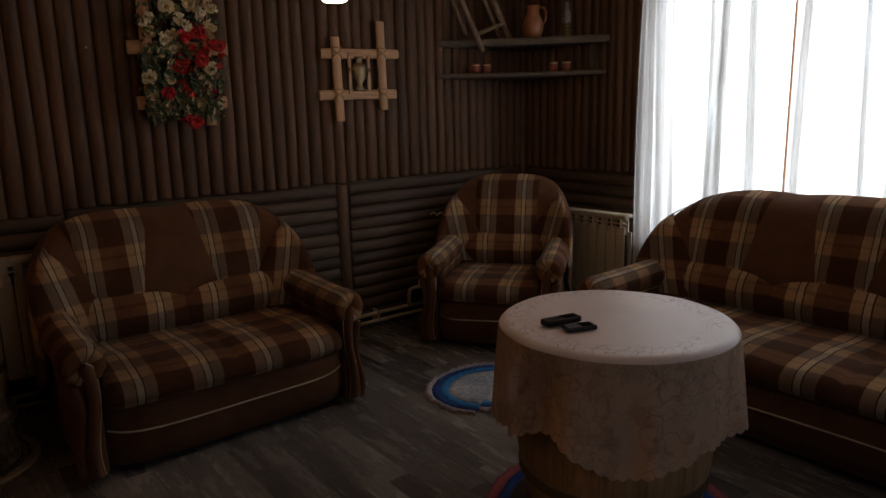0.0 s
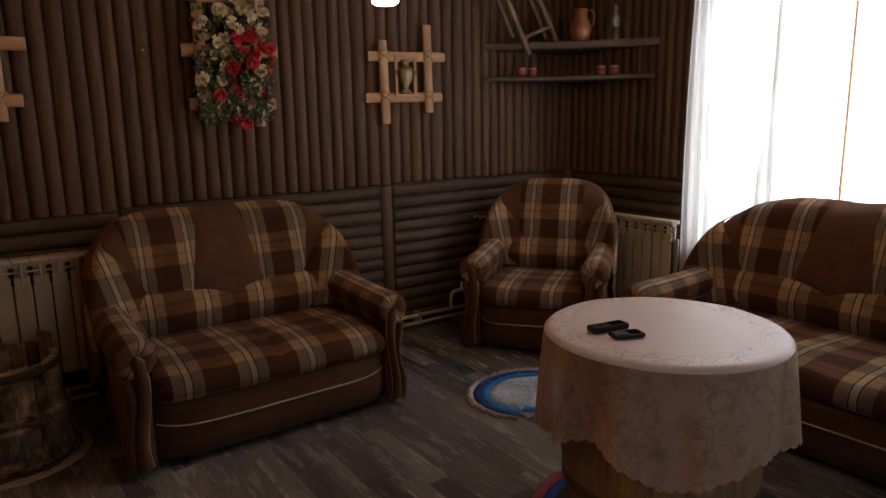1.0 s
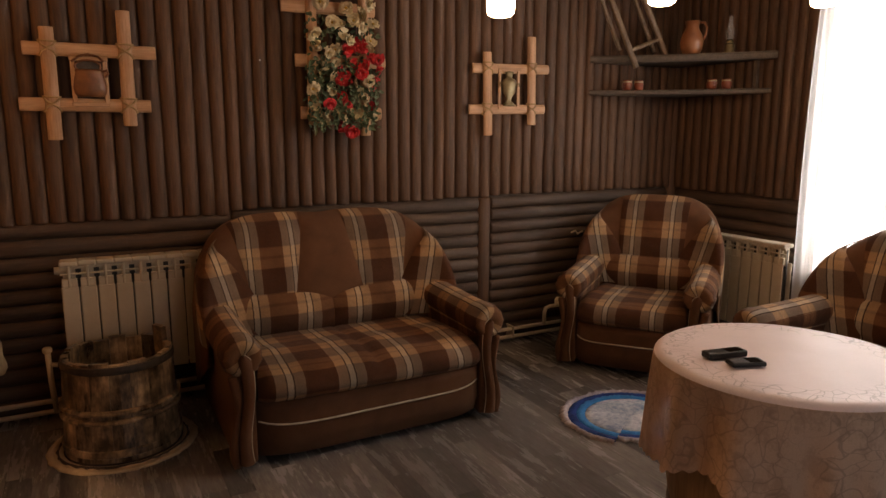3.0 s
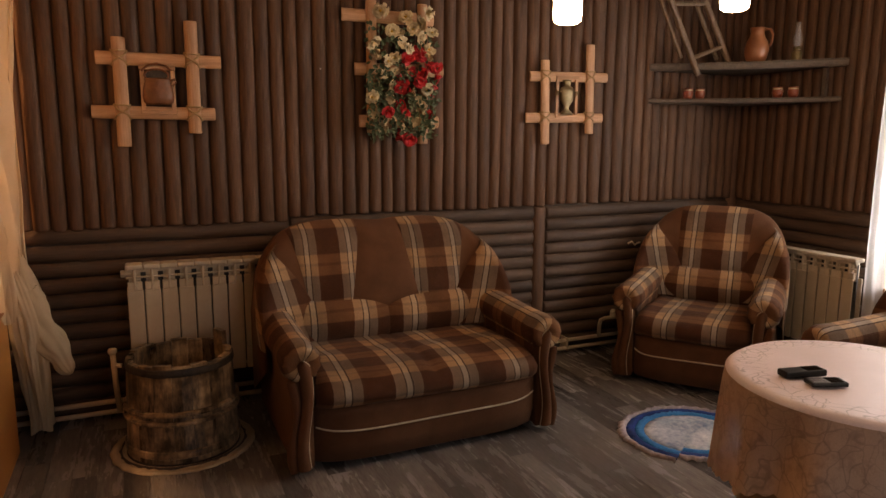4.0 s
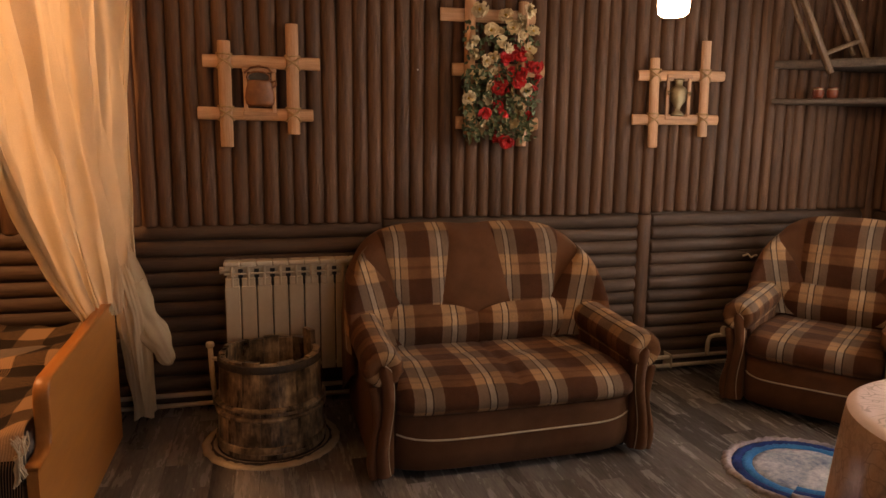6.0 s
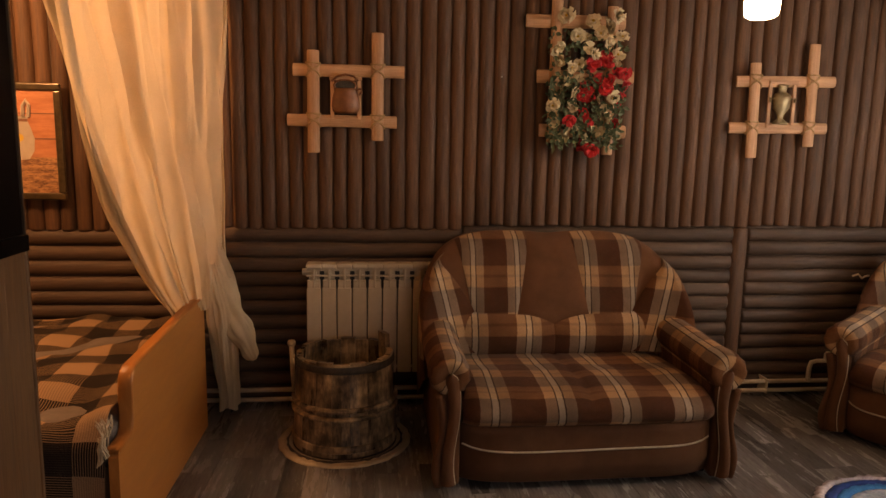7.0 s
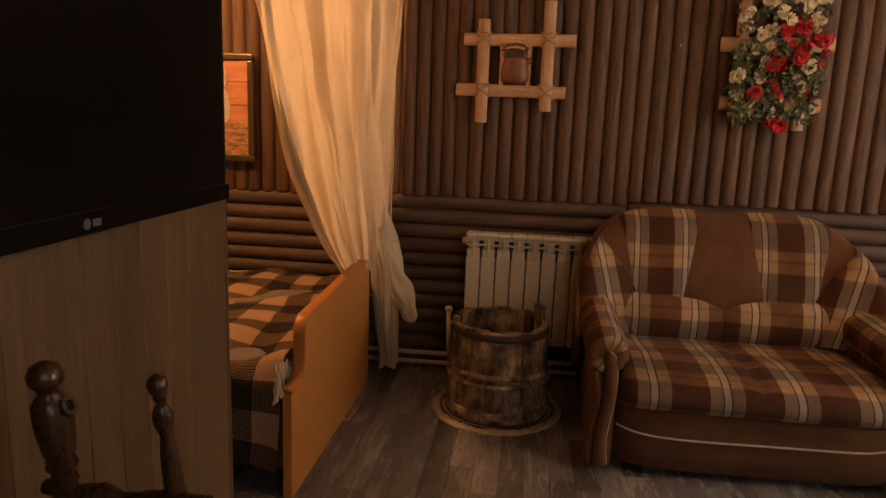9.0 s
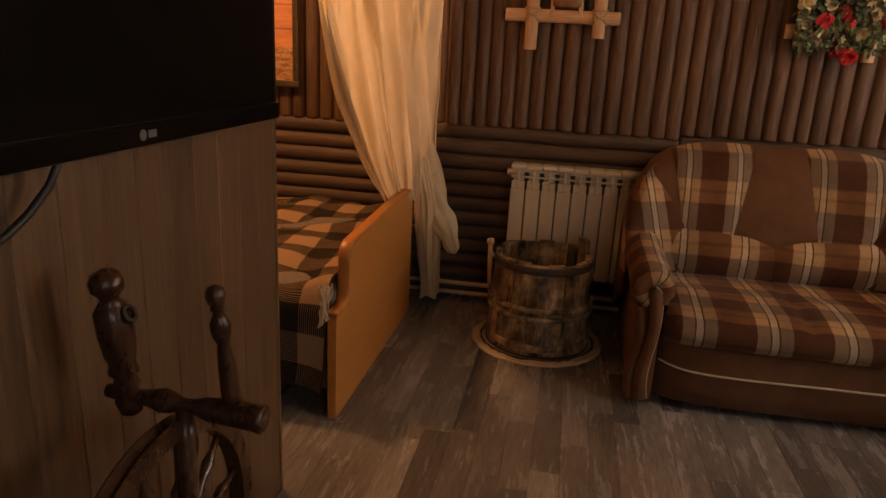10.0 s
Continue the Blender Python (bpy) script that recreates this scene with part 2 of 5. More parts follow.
def cloth(name, colour, rough, trans, clear, pattern=0.0, bumpy=0.2, blotch=0.0):
    """Thin cloth that lets light through: diffuse, translucent and open weave."""
    m = bpy.data.materials.new(name)
    m.use_nodes = True
    nt = m.node_tree
    b = nt.nodes["Principled BSDF"]
    out = nt.nodes["Material Output"]
    vec = coords(nt)
    n = noise_tex(nt, vec, 3.0, 4)
    f = noise_tex(nt, vec, 260, 2)
    col = mix(nt, 1.0, colour, ramp(nt, n, [(0.3, (0.86, 0.85, 0.83)), (0.7, (1, 1, 1))]), "MULTIPLY")
    col = mix(nt, 0.25, col, mix(nt, 1.0, col, ramp(nt, f, [(0.35, (0.7, 0.7, 0.7)), (0.65, (1, 1, 1))]), "MULTIPLY"))
    fac_clear = clear
    if blotch:
        bl = ramp(nt, noise_tex(nt, coords(nt, (1, 1, 0.7)), 17, 5, 0.75), [(0.42, (0.52, 0.47, 0.42)), (0.52, (1, 1, 1))])
        col = mix(nt, blotch, col, mix(nt, 1.0, col, bl, "MULTIPLY"))
    if pattern:
        vo = nt.nodes.new("ShaderNodeTexVoronoi")
        vo.feature = "DISTANCE_TO_EDGE"
        vo.inputs["Scale"].default_value = 21.0
        bend = nt.nodes.new("ShaderNodeVectorMath")
        bend.operation = "ADD"
        nz = nt.nodes.new("ShaderNodeTexNoise")
        nz.inputs["Scale"].default_value = 6.0
        link(nt, vec, nz.inputs["Vector"])
        sc = nt.nodes.new("ShaderNodeVectorMath")
        sc.operation = "SCALE"
        sc.inputs["Scale"].default_value = 0.22
        link(nt, nz.outputs["Color"], sc.inputs[0])
        link(nt, vec, bend.inputs[0])
        link(nt, sc.outputs["Vector"], bend.inputs[1])
        link(nt, bend.outputs["Vector"], vo.inputs["Vector"])
        lines = ramp(nt, vo.outputs["Distance"], [(0.0, (1, 1, 1)), (0.018, (0.8, 0.8, 0.8)), (0.05, (0, 0, 0))])
        patch = ramp(nt, noise_tex(nt, vec, 2.6, 2), [(0.40, (0, 0, 0)), (0.46, (1, 1, 1))])
        flat = nt.nodes.new("ShaderNodeVectorMath")
        flat.operation = "MULTIPLY"
        flat.inputs[1].default_value = (1, 1, 0)
        link(nt, vec, flat.inputs[0])
        rad = nt.nodes.new("ShaderNodeVectorMath")
        rad.operation = "LENGTH"
        link(nt, flat.outputs["Vector"], rad.inputs[0])
        patch = mix(nt, 1.0, patch, ramp(nt, rad.outputs["Value"], [(0.0, (0, 0, 0)), (0.265, (0, 0, 0)), (0.29, (1, 1, 1)), (0.355, (1, 1, 1)), (0.37, (0, 0, 0)), (0.385, (0, 0, 0)), (0.392, (1, 1, 1))]), "MULTIPLY")
        lines = mix(nt, 1.0, lines, patch, "MULTIPLY")
        col = mix(nt, calc(nt, "MULTIPLY", lines, pattern), col, (0.20, 0.145, 0.12))
    link(nt, col, b.inputs["Base Color"])
    b.inputs["Roughness"].default_value = rough
    bump(nt, b, f, bumpy, 0.002)
    tr = nt.nodes.new("ShaderNodeBsdfTranslucent")
    link(nt, col, tr.inputs["Color"])
    tp = nt.nodes.new("ShaderNodeBsdfTransparent")
    m1 = nt.nodes.new("ShaderNodeMixShader")
    m1.inputs["Fac"].default_value = trans
    link(nt, b.outputs["BSDF"], m1.inputs[1])
    link(nt, tr.outputs["BSDF"], m1.inputs[2])
    m2 = nt.nodes.new("ShaderNodeMixShader")
    m2.inputs["Fac"].default_value = fac_clear
    link(nt, m1.outputs["Shader"], m2.inputs[1])
    link(nt, tp.outputs["BSDF"], m2.inputs[2])
    link(nt, m2.outputs["Shader"], out.inputs["Surface"])
    return m


SHEER = cloth("white_sheer_curtain", (0.86, 0.86, 0.86), 0.9, 0.55, 0.10)
CREAM = cloth("cream_gauze_curtain", (0.88, 0.74, 0.53), 0.9, 0.50, 0.08)
LINEN = cloth("pale_linen_with_stitched_vines", (0.86, 0.73, 0.73), 0.42, 0.08, 0.0, 0.55)
LACE = cloth("thin_lace_skirt", (0.78, 0.55, 0.42), 0.9, 0.16, 0.16, 0.42, 0.2, 0.36)

GLASS, gnt, gb = material("clear_glass", (1, 1, 1), 0.02)
gb.inputs["Transmission Weight"].default_value = 1.0
gb.inputs["IOR"].default_value = 1.45
CHIMNEY, cnt, cb = material("thin_chimney_glass", (0.8, 0.8, 0.8), 0.08)
cb.inputs["Alpha"].default_value = 0.10
SHADE, snt, sb = material("lit_opal_glass", (0.9, 0.9, 0.88), 0.3)
sb.inputs["Emission Color"].default_value = (1.0, 0.70, 0.44, 1)
sb.inputs["Emission Strength"].default_value = 45.0
PETAL_CREAM = speckled("cream_silk_petal", (0.42, 0.33, 0.18), (0.70, 0.59, 0.39), 60, 0.7, 0.1)
PETAL_RED = speckled("red_silk_petal", (0.42, 0.012, 0.018), (0.62, 0.03, 0.035), 60, 0.65, 0.1)
STAMEN, _, _ = material("yellow_stamen", (0.55, 0.36, 0.06), 0.7)
LEAF = speckled("green_silk_leaf", (0.045, 0.075, 0.035), (0.13, 0.17, 0.09), 25, 0.6, 0.1)
YARN_BLUE = speckled("dark_blue_yarn", (0.004, 0.018, 0.10), (0.014, 0.062, 0.30), 120, 0.95, 0.9)
YARN_CYAN = speckled("bright_blue_yarn", (0.008, 0.11, 0.34), (0.03, 0.27, 0.62), 120, 0.95, 0.9)
YARN_WHITE = speckled("mottled_white_yarn", (0.08, 0.14, 0.26), (0.74, 0.74, 0.74), 50, 0.95, 0.9)
YARN_PINK = speckled("mottled_pink_white_yarn", (0.07, 0.05, 0.08), (0.66, 0.58, 0.60), 45, 0.95, 0.9)
YARN_RED = speckled("dark_red_yarn", (0.16, 0.02, 0.03), (0.34, 0.07, 0.08), 90, 0.95, 0.9)
YARN_TAN = speckled("beige_yarn", (0.36, 0.27, 0.17), (0.56, 0.45, 0.31), 110, 0.95, 0.9)
YARN_DARK = speckled("dark_brown_yarn", (0.03, 0.02, 0.015), (0.08, 0.055, 0.04), 110, 0.95, 0.9)
FRAME_GILT = speckled("dark_gilt_frame", (0.035, 0.024, 0.012), (0.11, 0.078, 0.040), 40, 0.3, 0.1, 0.35)
PRINT_PLANK = wood("orange_painted_planks", (0.34, 0.11, 0.05), (0.52, 0.22, 0.11), (3, 20, 20), 0.6, 0.1)
PRINT_STRAW = wood("painted_straw", (0.11, 0.045, 0.022), (0.46, 0.24, 0.115), (16, 10, 60), 0.6, 0.1, lo=0.42, hi=0.6)
PRINT_WHITE = speckled("painted_white", (0.28, 0.23, 0.18), (0.50, 0.43, 0.36), 12, 0.6, 0.05)
PRINT_DARK = speckled("painted_dark_brown", (0.12, 0.05, 0.03), (0.22, 0.10, 0.06), 30, 0.6, 0.05)
MATTRESS = speckled("grey_mattress_ticking", (0.10, 0.08, 0.07), (0.17, 0.14, 0.12), 40)
DARK_BOARD = wood("dark_bed_board", (0.05, 0.025, 0.012), (0.10, 0.05, 0.022), (4, 20, 20), 0.5, 0.1)


# ---- mesh helpers ----
def part(name, bm, mat, parent=None, label="", smooth=False):
    """Links a bmesh as one mesh object under a thing or a part."""
    me = bpy.data.meshes.new(name)
    bmesh.ops.recalc_face_normals(bm, faces=bm.faces)
    bm.to_mesh(me)
    bm.free()
    me.materials.append(mat)
    if smooth:
        me.polygons.foreach_set("use_smooth", [True] * len(me.polygons))
    ob = new(name, me)
    if parent is not None:
        ob.parent = parent
    if label:
        ob["label"] = label
    return ob


def piece(name, mesh, parent, m):
    """One more object on a shared mesh."""
    ob = new(name, mesh)
    ob.parent = parent
    ob.matrix_local = m
    return ob


def thing(name, m, label, category, group="", kind=""):
    ob = new(name)
    ob.matrix_world = m
    ob.empty_display_size = 0.1
    return tagged(ob, label, category, group, kind)


def add_box(bm, x0, x1, y0, y1, z0, z1, bevel=0.0, seg=2):
    r = bmesh.ops.create_cube(bm, size=1.0, matrix=Matrix.Translation(((x0 + x1) / 2, (y0 + y1) / 2, (z0 + z1) / 2)) @ Matrix.Diagonal((x1 - x0, y1 - y0, z1 - z0, 1)))
    if bevel:
        edges = list({e for v in r["verts"] for e in v.link_edges})
        bmesh.ops.bevel(bm, geom=edges, offset=bevel, segments=seg, profile=0.5, affect="EDGES")
    return bm


def box(x0, x1, y0, y1, z0, z1, bevel=0.0, seg=2):
    return add_box(bmesh.new(), x0, x1, y0, y1, z0, z1, bevel, seg)


def add_grid(bm, rows, close_u=False, close_v=False):
    """Faces over rows of points."""
    vs = [[bm.verts.new(p) for p in row] for row in rows]
    nr, nc = len(vs), len(vs[0])
    for i in range(nr if close_v else nr - 1):
        for j in range(nc if close_u else nc - 1):
            a, b, c, d = vs[i][j], vs[i][(j + 1) % nc], vs[(i + 1) % nr][(j + 1) % nc], vs[(i + 1) % nr][j]
            bm.faces.new((a, b, c, d))
    return vs


def add_lathe(bm, profile, seg=24, m=None, cap=True):
    """Turned body about z from (radius, height) pairs."""
    rows = []
    for r, z in profile:
        row = []
        for k in range(seg):
            a = 2 * math.pi * k / seg
            p = Vector((r * math.cos(a), r * math.sin(a), z))
            row.append(m @ p if m is not None else p)
        rows.append(row)
    vs = add_grid(bm, rows, close_u=True)
    if cap:
        bm.faces.new(vs[0])
        bm.faces.new(list(reversed(vs[-1])))
    return bm


def lathe(profile, seg=24, m=None, cap=True):
    return add_lathe(bmesh.new(), profile, seg, m, cap)


def add_tube(bm, pts, r, seg=8, closed=False):
    """A round bar along points; r a number or a list."""
    pts = [Vector(p) for p in pts]
    n = len(pts)
    rows = []
    prev = None
    for i, p in enumerate(pts):
        a = pts[(i - 1) % n] if (closed or i > 0) else p
        b = pts[(i + 1) % n] if (closed or i < n - 1) else p
        d = (b - a).normalized()
        if prev is None:
            side = d.cross(Vector((0, 0, 1)))
            if side.length < 0.1:
                side = d.cross(Vector((1, 0, 0)))
        else:
            side = prev - d * prev.dot(d)
        side.normalize()
        prev = side
        up = d.cross(side)
        rr = r[i] if isinstance(r, (list, tuple)) else r
        rows.append([p + rr * (math.cos(2 * math.pi * k / seg) * side + math.sin(2 * math.pi * k / seg) * up) for k in range(seg)])
    vs = add_grid(bm, rows, close_u=True, close_v=closed)
    if not closed:
        bm.faces.new(vs[0])
        bm.faces.new(list(reversed(vs[-1])))
    return bm


def tube(pts, r, seg=8, closed=False):
    return add_tube(bmesh.new(), pts, r, seg, closed)


# ---- large structure ----
def slab(name, label, bm, mat, category="wall"):
    return tagged(part(name, bm, mat), label, category, kind="structure")


floor = slab("floor", "grey-brown weathered wooden board floor", box(LEFT_X - 0.2, WALL_X + 0.4, BACK_Y - 0.2, WALL_Y + 0.2, -0.12, -0.010), PLASTER, "floor")
ceiling = slab("ceiling", "plain light wooden board ceiling", box(LEFT_X - 0.2, WALL_X + 0.4, BACK_Y - 0.2, WALL_Y + 0.2, CEIL, CEIL + 0.12), CEILING, "ceiling")
wall_north = slab("wall_north", "brown wall clad with dark half-round logs", box(LEFT_X - 0.2, WALL_X + 0.4, WALL_Y, WALL_Y + 0.2, -0.008, CEIL - 0.004), PLASTER)
# south wall, opened for the unseen window added for fill light
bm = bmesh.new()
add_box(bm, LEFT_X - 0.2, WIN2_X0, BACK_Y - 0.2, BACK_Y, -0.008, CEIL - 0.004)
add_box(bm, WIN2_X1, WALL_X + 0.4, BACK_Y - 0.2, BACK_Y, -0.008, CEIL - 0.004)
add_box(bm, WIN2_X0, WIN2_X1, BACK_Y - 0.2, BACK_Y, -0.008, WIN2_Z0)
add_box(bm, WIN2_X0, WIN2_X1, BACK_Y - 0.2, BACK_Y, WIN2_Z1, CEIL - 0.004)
wall_south = slab("wall_south", "plain brown rear wall with an added unseen window", bm, PLASTER)
wall_west = slab("wall_west", "plain brown alcove end wall", box(LEFT_X - 0.2, LEFT_X, BACK_Y + 0.002, WALL_Y - 0.002, -0.008, CEIL - 0.004), PLASTER)
bm = bmesh.new()
add_box(bm, WALL_X, WALL_X + 0.3, BACK_Y + 0.002, WIN_Y0, -0.008, CEIL - 0.004)
add_box(bm, WALL_X, WALL_X + 0.3, WIN_Y1, WALL_Y - 0.002, -0.008, CEIL - 0.004)
add_box(bm, WALL_X, WALL_X + 0.3, WIN_Y0, WIN_Y1, -0.008, WIN_Z0)
add_box(bm, WALL_X, WALL_X + 0.3, WIN_Y0, WIN_Y1, WIN_Z1, CEIL - 0.004)
wall_east = slab("wall_east", "dark log-clad wall with a wide window", bm, PLASTER)
PART_X, PART_Y = -0.68, 1.87
partition = slab("wall_partition", "grey oak-boarded partition carrying the television", box(PART_X - 0.10, PART_X - 0.014, BACK_Y + 0.002, PART_Y - 0.002, -0.008, CEIL - 0.004), PLASTER)


def half_log(length, radius, seed, rings=4):
    """A half-round log along z, flat side at y = 0, bulging towards -y; its ends are slightly rounded."""
    rnd = random.Random(seed)
    bm = bmesh.new()
    n = 7
    rows = []
    zs = [0.0, 0.012] + [length * k / rings for k in range(1, rings)] + [length - 0.012, length]
    for i, z in enumerate(zs):
        end = i in (0, len(zs) - 1)
        rr = radius * (0.86 if end else 1.0) * (1 + rnd.uniform(-0.035, 0.035))
        dx = rnd.uniform(-0.0025, 0.0025)
        rows.append([(dx + rr * math.cos(math.pi * k / (n - 1)), -rr * math.sin(math.pi * k / (n - 1)) * 0.74, z) for k in range(n)])
    vs = add_grid(bm, rows)
    bm.faces.new(vs[0])
    bm.faces.new(list(reversed(vs[-1])))
    me = bpy.data.meshes.new("log")
    bmesh.ops.recalc_face_normals(bm, faces=bm.faces)
    bm.to_mesh(me)
    bm.free()
    me.polygons.foreach_set("use_smooth", [True] * len(me.polygons))
    return me


# window: frame, mullion, sill, panes, outside ground
window = tagged(thing("window_1", pose(0, 0, 0), "", ""), "wide window in a varnished orange-brown wooden frame", "window", kind="structure")
fx0, fx1 = WALL_X + 0.10, WALL_X + 0.16
bm = bmesh.new()
add_box(bm, fx0, fx1, WIN_Y0 + 0.002, WIN_Y0 + 0.07, WIN_Z0 + 0.002, WIN_Z1 - 0.002, 0.006)
add_box(bm, fx0, fx1, WIN_Y1 - 0.07, WIN_Y1 - 0.002, WIN_Z0 + 0.002, WIN_Z1 - 0.002, 0.006)
add_box(bm, fx0, fx1, WIN_Y0 + 0.07, WIN_Y1 - 0.07, WIN_Z0 + 0.002, WIN_Z0 + 0.07, 0.006)
add_box(bm, fx0, fx1, WIN_Y0 + 0.07, WIN_Y1 - 0.07, WIN_Z1 - 0.07, WIN_Z1 - 0.002, 0.006)
part("window_frame", bm, WINDOW_WOOD, window)
for yy in (1.05, 1.78):
    part("mullion", box(fx0 - 0.01, fx1, yy - 0.035, yy + 0.035, WIN_Z0 + 0.072, WIN_Z1 - 0.072, 0.006), WINDOW_WOOD, window)
part("window_sill", box(WALL_X - 0.06, WALL_X + 0.10, WIN_Y0 - 0.04, WIN_Y1 + 0.0, WIN_Z0 - 0.035, WIN_Z0 - 0.001, 0.006), WINDOW_WOOD, window)
for y0, y1 in ((WIN_Y0 + 0.07, 1.013), (1.087, 1.743), (1.817, WIN_Y1 - 0.07)):
    pane = part("pane", box(fx0 + 0.025, fx0 + 0.031, y0, y1, WIN_Z0 + 0.07, WIN_Z1 - 0.07), GLASS, window)
    pane.visible_shadow = False
# frame of the added rear window, out of view
fill_window = tagged(thing("window_2_unseen", pose(0, 0, 0), "", ""), "unseen rear window added for fill light", "window", kind="structure")
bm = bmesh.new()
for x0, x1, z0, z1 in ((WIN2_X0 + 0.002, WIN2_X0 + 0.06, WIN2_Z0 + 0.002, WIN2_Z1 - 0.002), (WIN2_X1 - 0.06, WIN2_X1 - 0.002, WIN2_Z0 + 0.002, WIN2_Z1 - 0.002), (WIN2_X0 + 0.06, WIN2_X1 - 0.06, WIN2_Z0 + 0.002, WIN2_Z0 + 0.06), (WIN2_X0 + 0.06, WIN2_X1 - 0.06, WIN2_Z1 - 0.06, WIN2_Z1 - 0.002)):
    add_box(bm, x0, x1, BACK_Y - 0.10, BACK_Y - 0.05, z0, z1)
part("window_frame", bm, WINDOW_WOOD, fill_window)
tagged(part("ground", box(-40, 60, -50, 50, -0.9, -0.5), speckled("garden_grass", (0.03, 0.05, 0.02), (0.07, 0.10, 0.04), 3)), "green garden ground outside the window", "ground", kind="structure")


def curtain_sheet(name, label, y0, y1, x, z0, z1, waves, amp, mat, group="", tucks=()):
    """A hanging curtain along y with folds; tucks: (y, width) where the cloth lies folded double or threefold."""
    bm = bmesh.new()
    n, rows = 150, []
    for i in range(22):
        f = i / 21
        z = z1 + (z0 - z1) * f
        row = []
        for j in range(n + 1):
            s = j / n
            ph = 2 * math.pi * waves * s + 1.1 * math.sin(7 * s + 1.7 * f)
            a = amp * (0.6 + 0.5 * math.sin(9.3 * s + 2) ** 2) * min(1, 12 * s + 0.1, 12 * (1 - s) + 0.1)
            row.append((x + a * math.sin(ph) + 0.3 * a * math.sin(3.1 * ph + 4 * f), y0 + (y1 - y0) * s + 0.02 * math.sin(ph * 0.5 + f * 2) * f * min(1, 8 * s, 8 * (1 - s)), z))
        rows.append(row)
    add_grid(bm, rows)
    root = tagged(part(name, bm, mat, smooth=True), label, "curtain", group)
    for q, (yc, w) in enumerate(tucks):
        rows = []
        for i in range(22):
            f = i / 21
            wide = w * (0.55 + 0.6 * f + 0.12 * math.sin(5 * f + q))
            mid = yc + 0.03 * math.sin(2.4 * f + 1.7 * q)
            rows.append([(x - 0.034 - 0.007 * math.sin(math.pi * j / 12) - 0.006 * math.sin(q + 9 * j / 12 + 2 * f), mid + wide * (j / 12 - 0.5), z1 + (z0 - z1) * f) for j in range(13)])
        bm = bmesh.new()
        add_grid(bm, rows)
        part("doubled_fold", bm, mat, root, smooth=True)
    return root


curtain_sheet("sheer_curtain", "white sheer curtain hanging over the window", 1.84, 2.655, WALL_X - 0.07, 0.30, 2.42, 9, 0.022, SHEER, "window curtains", ((2.612, 0.08), (2.51, 0.06), (2.20, 0.05), (2.12, 0.09), (2.08, 0.03), (1.93, 0.05)))
curtain_sheet("sheer_curtain", "white sheer curtain hanging over the window", 0.10, 1.72, WALL_X - 0.08, 0.30, 2.42, 13, 0.022, SHEER, "window curtains", ((1.63, 0.05), (1.34, 0.04), (1.22, 0.08), (0.85, 0.06), (0.5, 0.09)))
rod = tagged(part("curtain_rod", tube([(WALL_X - 0.075, 0.0, 2.44), (WALL_X - 0.075, 2.9, 2.44)], 0.012), WINDOW_WOOD), "thin brown curtain rod above the window", "rod")


# ---- upholstered seats ----
SEAT_D, SEAT_H = 0.86, 0.970


def surf(name, rows, uvs, mat, parent, label="", close_u=False):
    """Smooth cloth over rows of points, with the weave's own coordinates at each."""
    bm = bmesh.new()
    layer = bm.loops.layers.uv.new("UVMap")
    vs = add_grid(bm, rows, close_u=close_u)
    at = {}
    for vrow, urow in zip(vs, uvs):
        for v, uv in zip(vrow, urow):
            at[v] = uv
    for f in bm.faces:
        for lp in f.loops:
            lp[layer].uv = at[lp.vert]
    return part(name, bm, mat, parent, label, True)


def seat_top(x, hw, n):
    u = min(1.0, abs(x) / hw)
    z = 0.54 + (SEAT_H - 0.54) * (1 - u ** (5.2 if n > 1 else 3.6)) ** 0.45
    for k in range(n - 1):
        z -= 0.012 * math.exp(-((x - 2 * (hw - 0.125) * ((k + 1) / n - 0.5)) / 0.10) ** 2)
    return z


def seat_front(x, t, hw, n, lift=0.0):
    """Point on the front of the backrest; t runs from its foot to its top edge."""
    zt = seat_top(x, hw, n)
    z = 0.32 + (zt - 0.32) * t
    u = min(1.0, abs(x) / hw)
    y = SEAT_D / 2 - 0.27 + 0.15 * (z - 0.40) / 0.56
    y -= 0.030 * math.sin(math.pi * min(1, t)) * (1 - 0.5 * u ** 4)
    y -= 0.150 * u ** 5
    if t > 0.80:
        k = min(1.0, (t - 0.80) / 0.20)
        y += 0.085 * (1 - math.sqrt(max(0.0, 1 - k * k)))
    return Vector((x, y - lift, z + lift * 0.5))


def seat_patch(parent, name, label, left, right, t0, t1, hw, n, mat, puff, weave):
    """A sewn-on, slightly stuffed piece of cloth between two edge curves."""
    rows, uvs = [], []
    for i in range(17):
        f = i / 16
        t = t0 + (t1 - t0) * f
        a, b = left(f), right(f)
        row = []
        for j in range(13):
            swell = min(1.0, math.sin(math.pi * j / 12) * 1.5) ** 0.6 * min(1.0, 6 * f + 0.05, 8 * (1 - f) + 0.25)
            row.append(seat_front(a + (b - a) * j / 12, t, hw, n, 0.003 + puff * swell))
        rows.append(row)
        uvs.append([weave(p.x, p.z) for p in row])
    return surf(name, rows, uvs, mat, parent, label)


